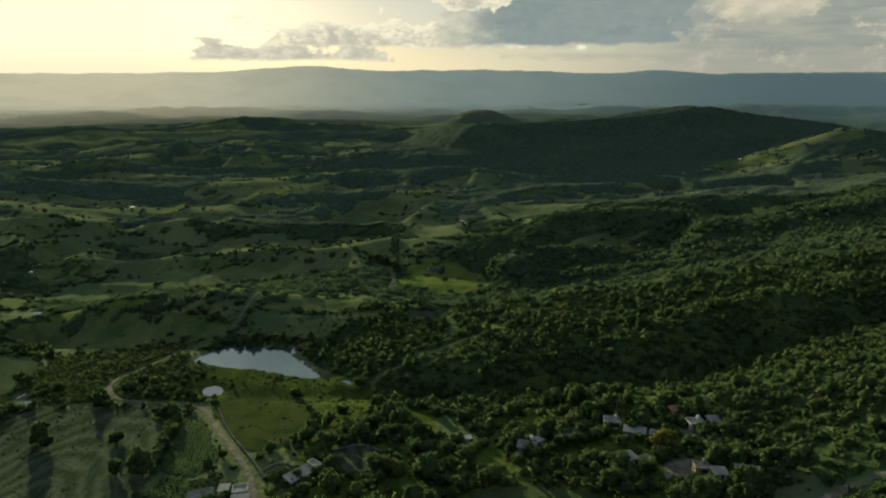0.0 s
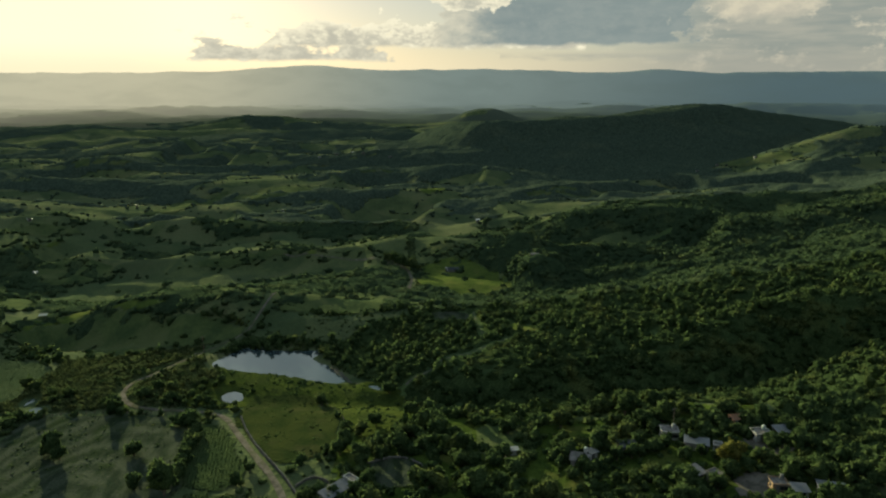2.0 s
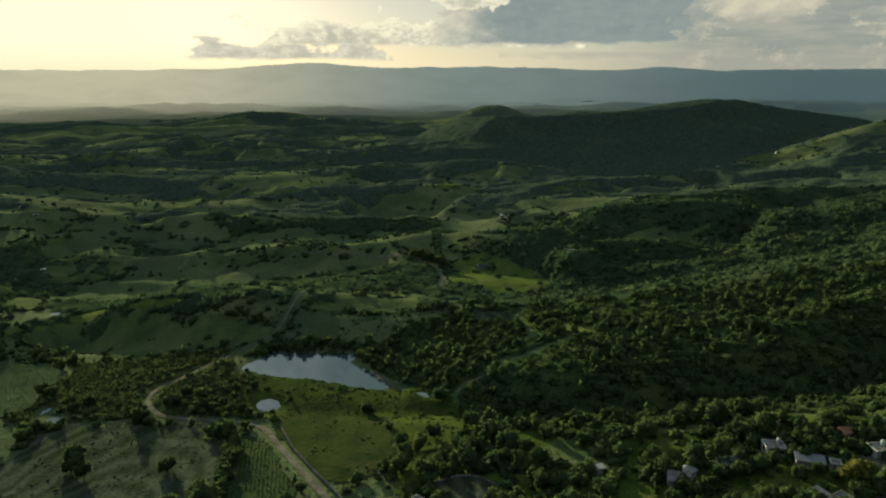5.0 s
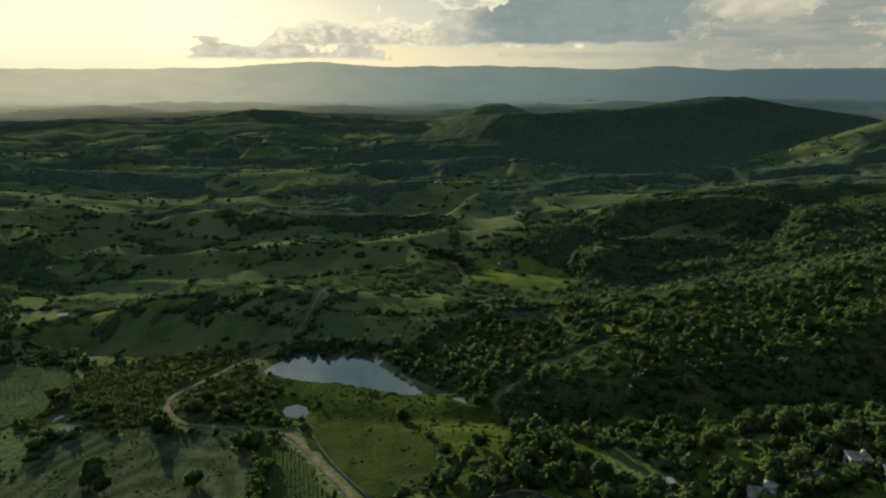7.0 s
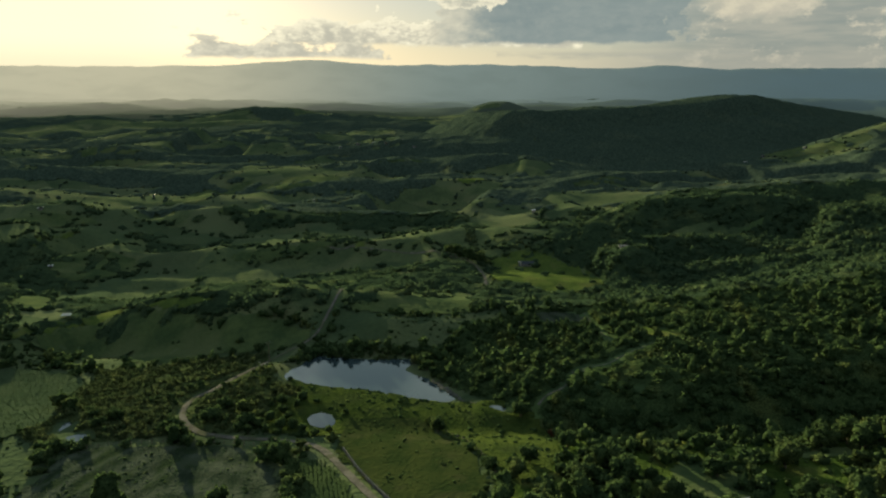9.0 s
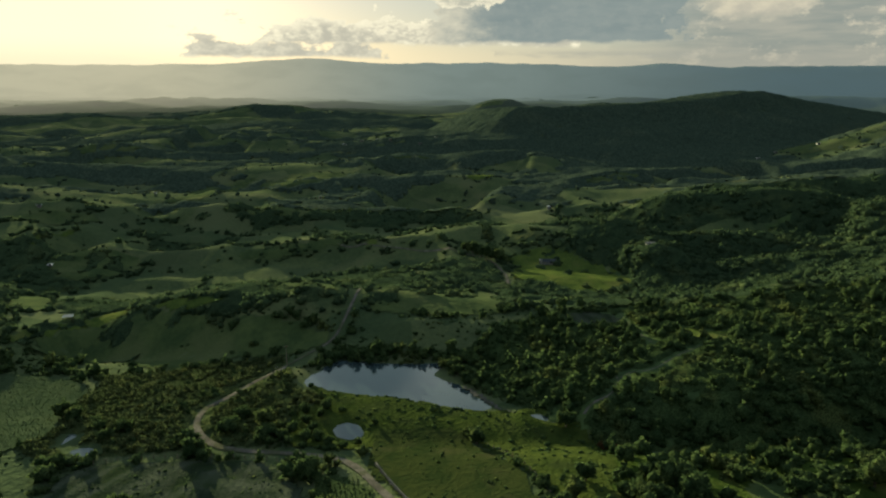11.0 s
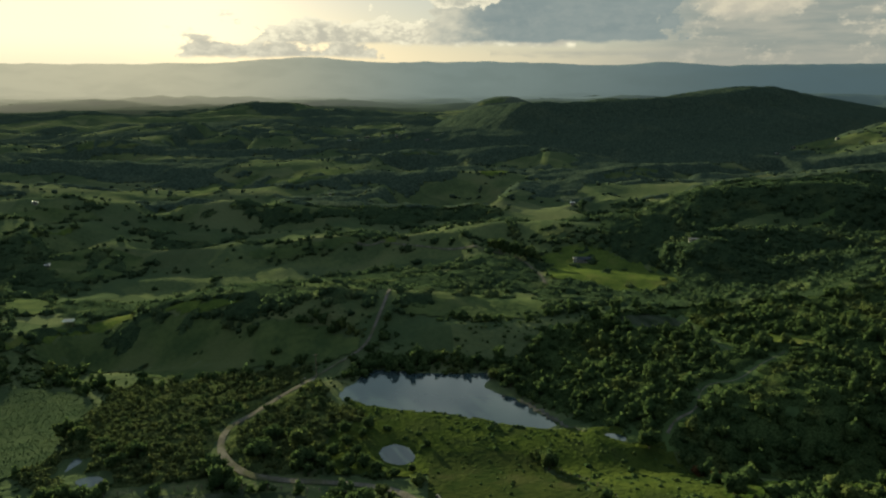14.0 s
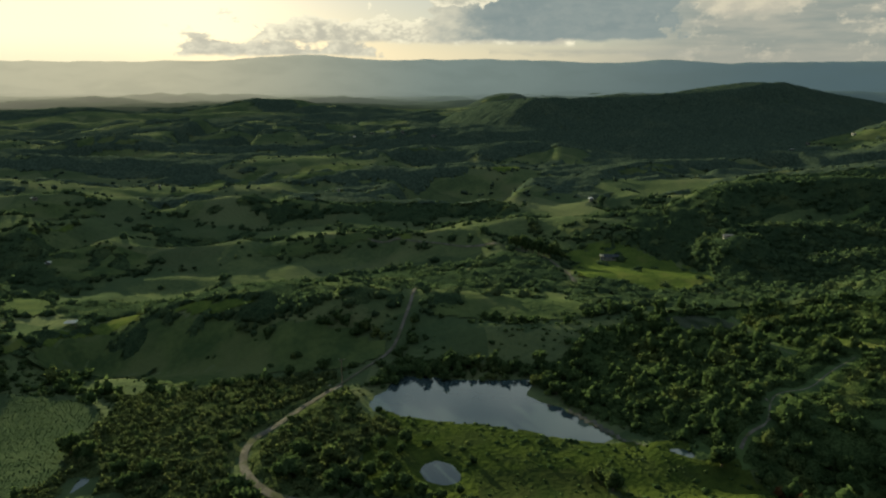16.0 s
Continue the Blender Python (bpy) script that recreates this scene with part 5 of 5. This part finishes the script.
building(58, 164.5, 28, 2.9, 2.7, 2.1, BLOCKWORK, "flat", CONCRETE, "low grey block room beside a house", windows=0)
building(70.5, 157, -6, 3.6, 3.1, 2.3, OCHRE, "flat", CONCRETE, "ochre-walled village house with a flat roof", tank=True)
building(74.0, 153.5, -6, 3.2, 2.7, 2.1, PLASTER, "shed", SHEET, "small white building with a sheet roof by a bare yard", windows=1)
building(81, 152.5, -14, 5.8, 2.3, 2.1, BLOCKWORK, "shed", SHEET, "long low shed with a grey roof", "barn", 0)
building(7, 186.5, 12, 3.8, 1.3, 2.1, PLASTER, "shed", PLASTER, "narrow open shelter with a white roof in a clearing", "barn", 0)
# trees that half hide the village
hide = [(22, 173), (29, 174.5), (37, 179), (44, 180), (51, 184), (57, 184.5), (55, 176), (62, 174), (73, 188), (79, 179), (85, 180), (49, 161), (57, 160), (67, 152), (78, 148), (84, 149), (33, 187), (47, 190), (66, 190), (72, 197), (90, 190), (10, 182), (3, 184), (26, 174), (33, 177), (41, 179.5), (47, 182), (54, 161.5), (60, 177), (64, 153), (71, 151.5), (76, 150), (82, 181), (88, 181.5), (81, 148.5), (24, 183), (51, 193), (-50, 163), (-54, 156), (-65, 158)]
for hx, hy in hide:
    k = int(rng.choice((0, 1, 3)))
    s = rng.uniform(1.3, 2.6)
    copy_thing(patterns[k], pose(hx + rng.uniform(-1, 1), hy, ground_z(hx, hy), 0, 0, rng.uniform(0, 360)) @ Matrix.Scale(s / patterns[k].scale[0], 4))
# scattered over the valley
building(-308, 465, 10, 2.0, 1.5, 1.4, BLOCKWORK, "shed", ZINC, "lone white barn on a grassy hill", "barn", 1)
building(-169, 674, 0, 4.6, 1.8, 1.6, PLASTER, "shed", ZINC, "long white farm building on a far slope", "barn", 3)
building(-177, 667, 0, 1.8, 1.6, 1.5, PLASTER, "flat", CONCRETE, "small pale building beside a long white one", windows=1)
building(18, 583, 0, 2.6, 1.8, 1.6, BLOCKWORK, "shed", ZINC, "white house among far hedges")
building(-6, 439, -4, 7.0, 3.0, 2.1, BLOCKWORK, "gable", DARK_SHEET, "long dark barn beside a green paddock", "barn", 2)
building(-10.6, 439.5, -4, 1.4, 2.0, 2.4, PLASTER, "flat", CONCRETE, "narrow white tower at the end of a barn", windows=0)
building(47, 425, 0, 5.0, 2.2, 1.8, PLASTER, "shed", CONCRETE, "long pale building below the wooded ridge", "barn", 1)
building(-376, 573, 0, 3.0, 1.4, 1.4, BLOCKWORK, "shed", ZINC, "long white barn at the edge of a far pasture", "barn", 2)
building(-346, 710, 0, 1.8, 1.5, 1.5, BLOCKWORK, "shed", ZINC, "lone white house on a far dark slope")
town = [building(-205 + 22 * i, 1030 + 14 * ((i * 7) % 5), 0, 4 + (i % 3), 3.4, 2.4, (PLASTER, BLOCKWORK)[i % 2], "flat", (WHITE, CONCRETE)[i % 2], "small pale house of a distant valley town") for i in range(7)]
for i in range(3):
    building(330 + 46 * i, 888 + 16 * ((i * 3) % 4), 0, 4, 3, 2.2, (PLASTER, BLOCKWORK)[i % 2], "flat", CONCRETE, "small pale house on a far hillside")


# ---- walls, fences and posts ----
def stone_wall(line, label, tall=0.9, name="stone_wall"):
    """A low dry wall of rough stones laid along a line."""
    p = rounded(line, 2)
    run = np.concatenate([[0], np.cumsum(np.hypot(*np.diff(p, axis=0).T))])
    at = np.arange(0, run[-1], 0.5)
    pieces = []
    for layer in range(3):
        for d in at + 0.25 * (layer % 2):
            x, y = np.interp(d, run, p[:, 0]) + rng.normal(0, 0.05), np.interp(d, run, p[:, 1]) + rng.normal(0, 0.05)
            pieces.append((x, y, layer * tall / 3 + 0.1, rng.uniform(0.26, 0.36)))
    q = np.array(pieces)
    v, f = BALL_1
    verts = v[None] * q[:, 3][:, None, None] * rng.uniform(0.8, 1.2, (len(q), len(v), 1))
    verts = verts + np.stack([q[:, 0], q[:, 1], height(q[:, 0], q[:, 1]) + q[:, 2]], -1)[:, None]
    faces = f[None] + (np.arange(len(q)) * len(v))[:, None, None]
    return tagged(mesh_object(name, verts.reshape(-1, 3), faces.reshape(-1, 3), STONE), label, "wall", kind="stuff")


stone_wall([(-86, 226), (-79, 211), (-70, 196), (-60, 182), (-54, 172)], "low dry-stone wall between road and meadow")
stone_wall([(-55, 176), (-51, 181), (-44, 176), (-48, 171)], "ruined low wall round a small yard", 0.8)
stone_wall([(-36, 186), (-26, 190), (-18, 182)], "curved stone wall round a bare yard", 0.8)


def post_and_wire(line, gap, label):
    """A field fence: a wooden post every few metres and three wires."""
    root = tagged(new("fence"), label, "fence", "field fences")
    p = rounded(line, 2)
    run = np.concatenate([[0], np.cumsum(np.hypot(*np.diff(p, axis=0).T))])
    at = np.arange(0, run[-1], gap)
    x, y = np.interp(at, run, p[:, 0]), np.interp(at, run, p[:, 1])
    z = height(x, y)
    me = None
    for i in range(len(at)):
        if me is None:
            ob = part("post", box(-0.07, 0.07, -0.07, 0.07, -0.3, 1.4, 0.015), TIMBER, root)
            me = ob.data
        else:
            ob = new("post", me)
            ob.parent = root
        ob.matrix_basis = pose(x[i], y[i], z[i], rng.normal(0, 3), rng.normal(0, 3), rng.uniform(0, 90))
    for h in (0.5, 0.85, 1.2):
        mesh_object("wire", *tube(list(zip(x, y, z + h)), [0.012] * len(x), 3), DOOR_STEEL, False, root)


post_and_wire([(-106, 228), (-120, 231), (-140, 232), (-166, 229)], 3.0, "weathered post-and-wire fence along the fallow field")
post_and_wire([(-45, 207), (-49, 224), (-62, 247)], 3.0, "weathered post-and-wire fence round the meadow")


def pole(x, y, label):
    root = tagged(new("utility_pole"), label, "pole", "utility poles")
    mesh_object("shaft", *tube([(0, 0, -0.5), (0, 0, 4), (0, 0, 8.0)], (0.15, 0.13, 0.10), 8), TIMBER, True, root)
    part("crossarm", box(-0.9, 0.9, -0.06, 0.06, 7.4, 7.55, 0.01), TIMBER, root)
    for dx in (-0.8, 0.0, 0.8):
        mesh_object("insulator", *tube([(dx, 0, 7.55), (dx, 0, 7.68), (dx, 0, 7.8)], (0.04, 0.06, 0.03), 8), PLASTER, True, root)
    root.matrix_basis = pose(x, y, ground_z(x, y), 0, 0, 30)


def low_parapet(x, y, turn):
    root = tagged(new("culvert_parapet"), "low whitewashed parapet of a road culvert", "parapet", "culvert parapets")
    part("panel", box(-1.6, 1.6, -0.12, 0.12, -0.4, 0.65, 0.03), PLASTER, root)
    part("coping", box(-1.7, 1.7, -0.17, 0.17, 0.65, 0.75, 0.02), CONCRETE, root)
    root.matrix_basis = pose(x, y, ground_z(x, y), 0, 0, turn)


low_parapet(-124.6, 289.6, 56)
low_parapet(-128.4, 292.2, 56)


def shelter(x, y):
    root = tagged(new("shelter"), "small open shelter with white roof on thin posts", "shelter")
    for dx in (-1.8, 0, 1.8):
        for dy in (-1, 1):
            part("post", box(dx - 0.06, dx + 0.06, dy - 0.06, dy + 0.06, -0.4, 2.4), TIMBER, root)
    part("roof", slab([(-2.2, -1.3, 2.4), (2.2, -1.3, 2.4), (2.2, 1.3, 2.75), (-2.2, 1.3, 2.75)], 0.08), PLASTER, root)
    root.matrix_basis = pose(x, y, ground_z(x, y), 0, 0, 8)


shelter(-237, 357)
pole(-124, 294, "wooden utility pole beside the dirt road")
pole(57, 193, "wooden utility pole among village trees")
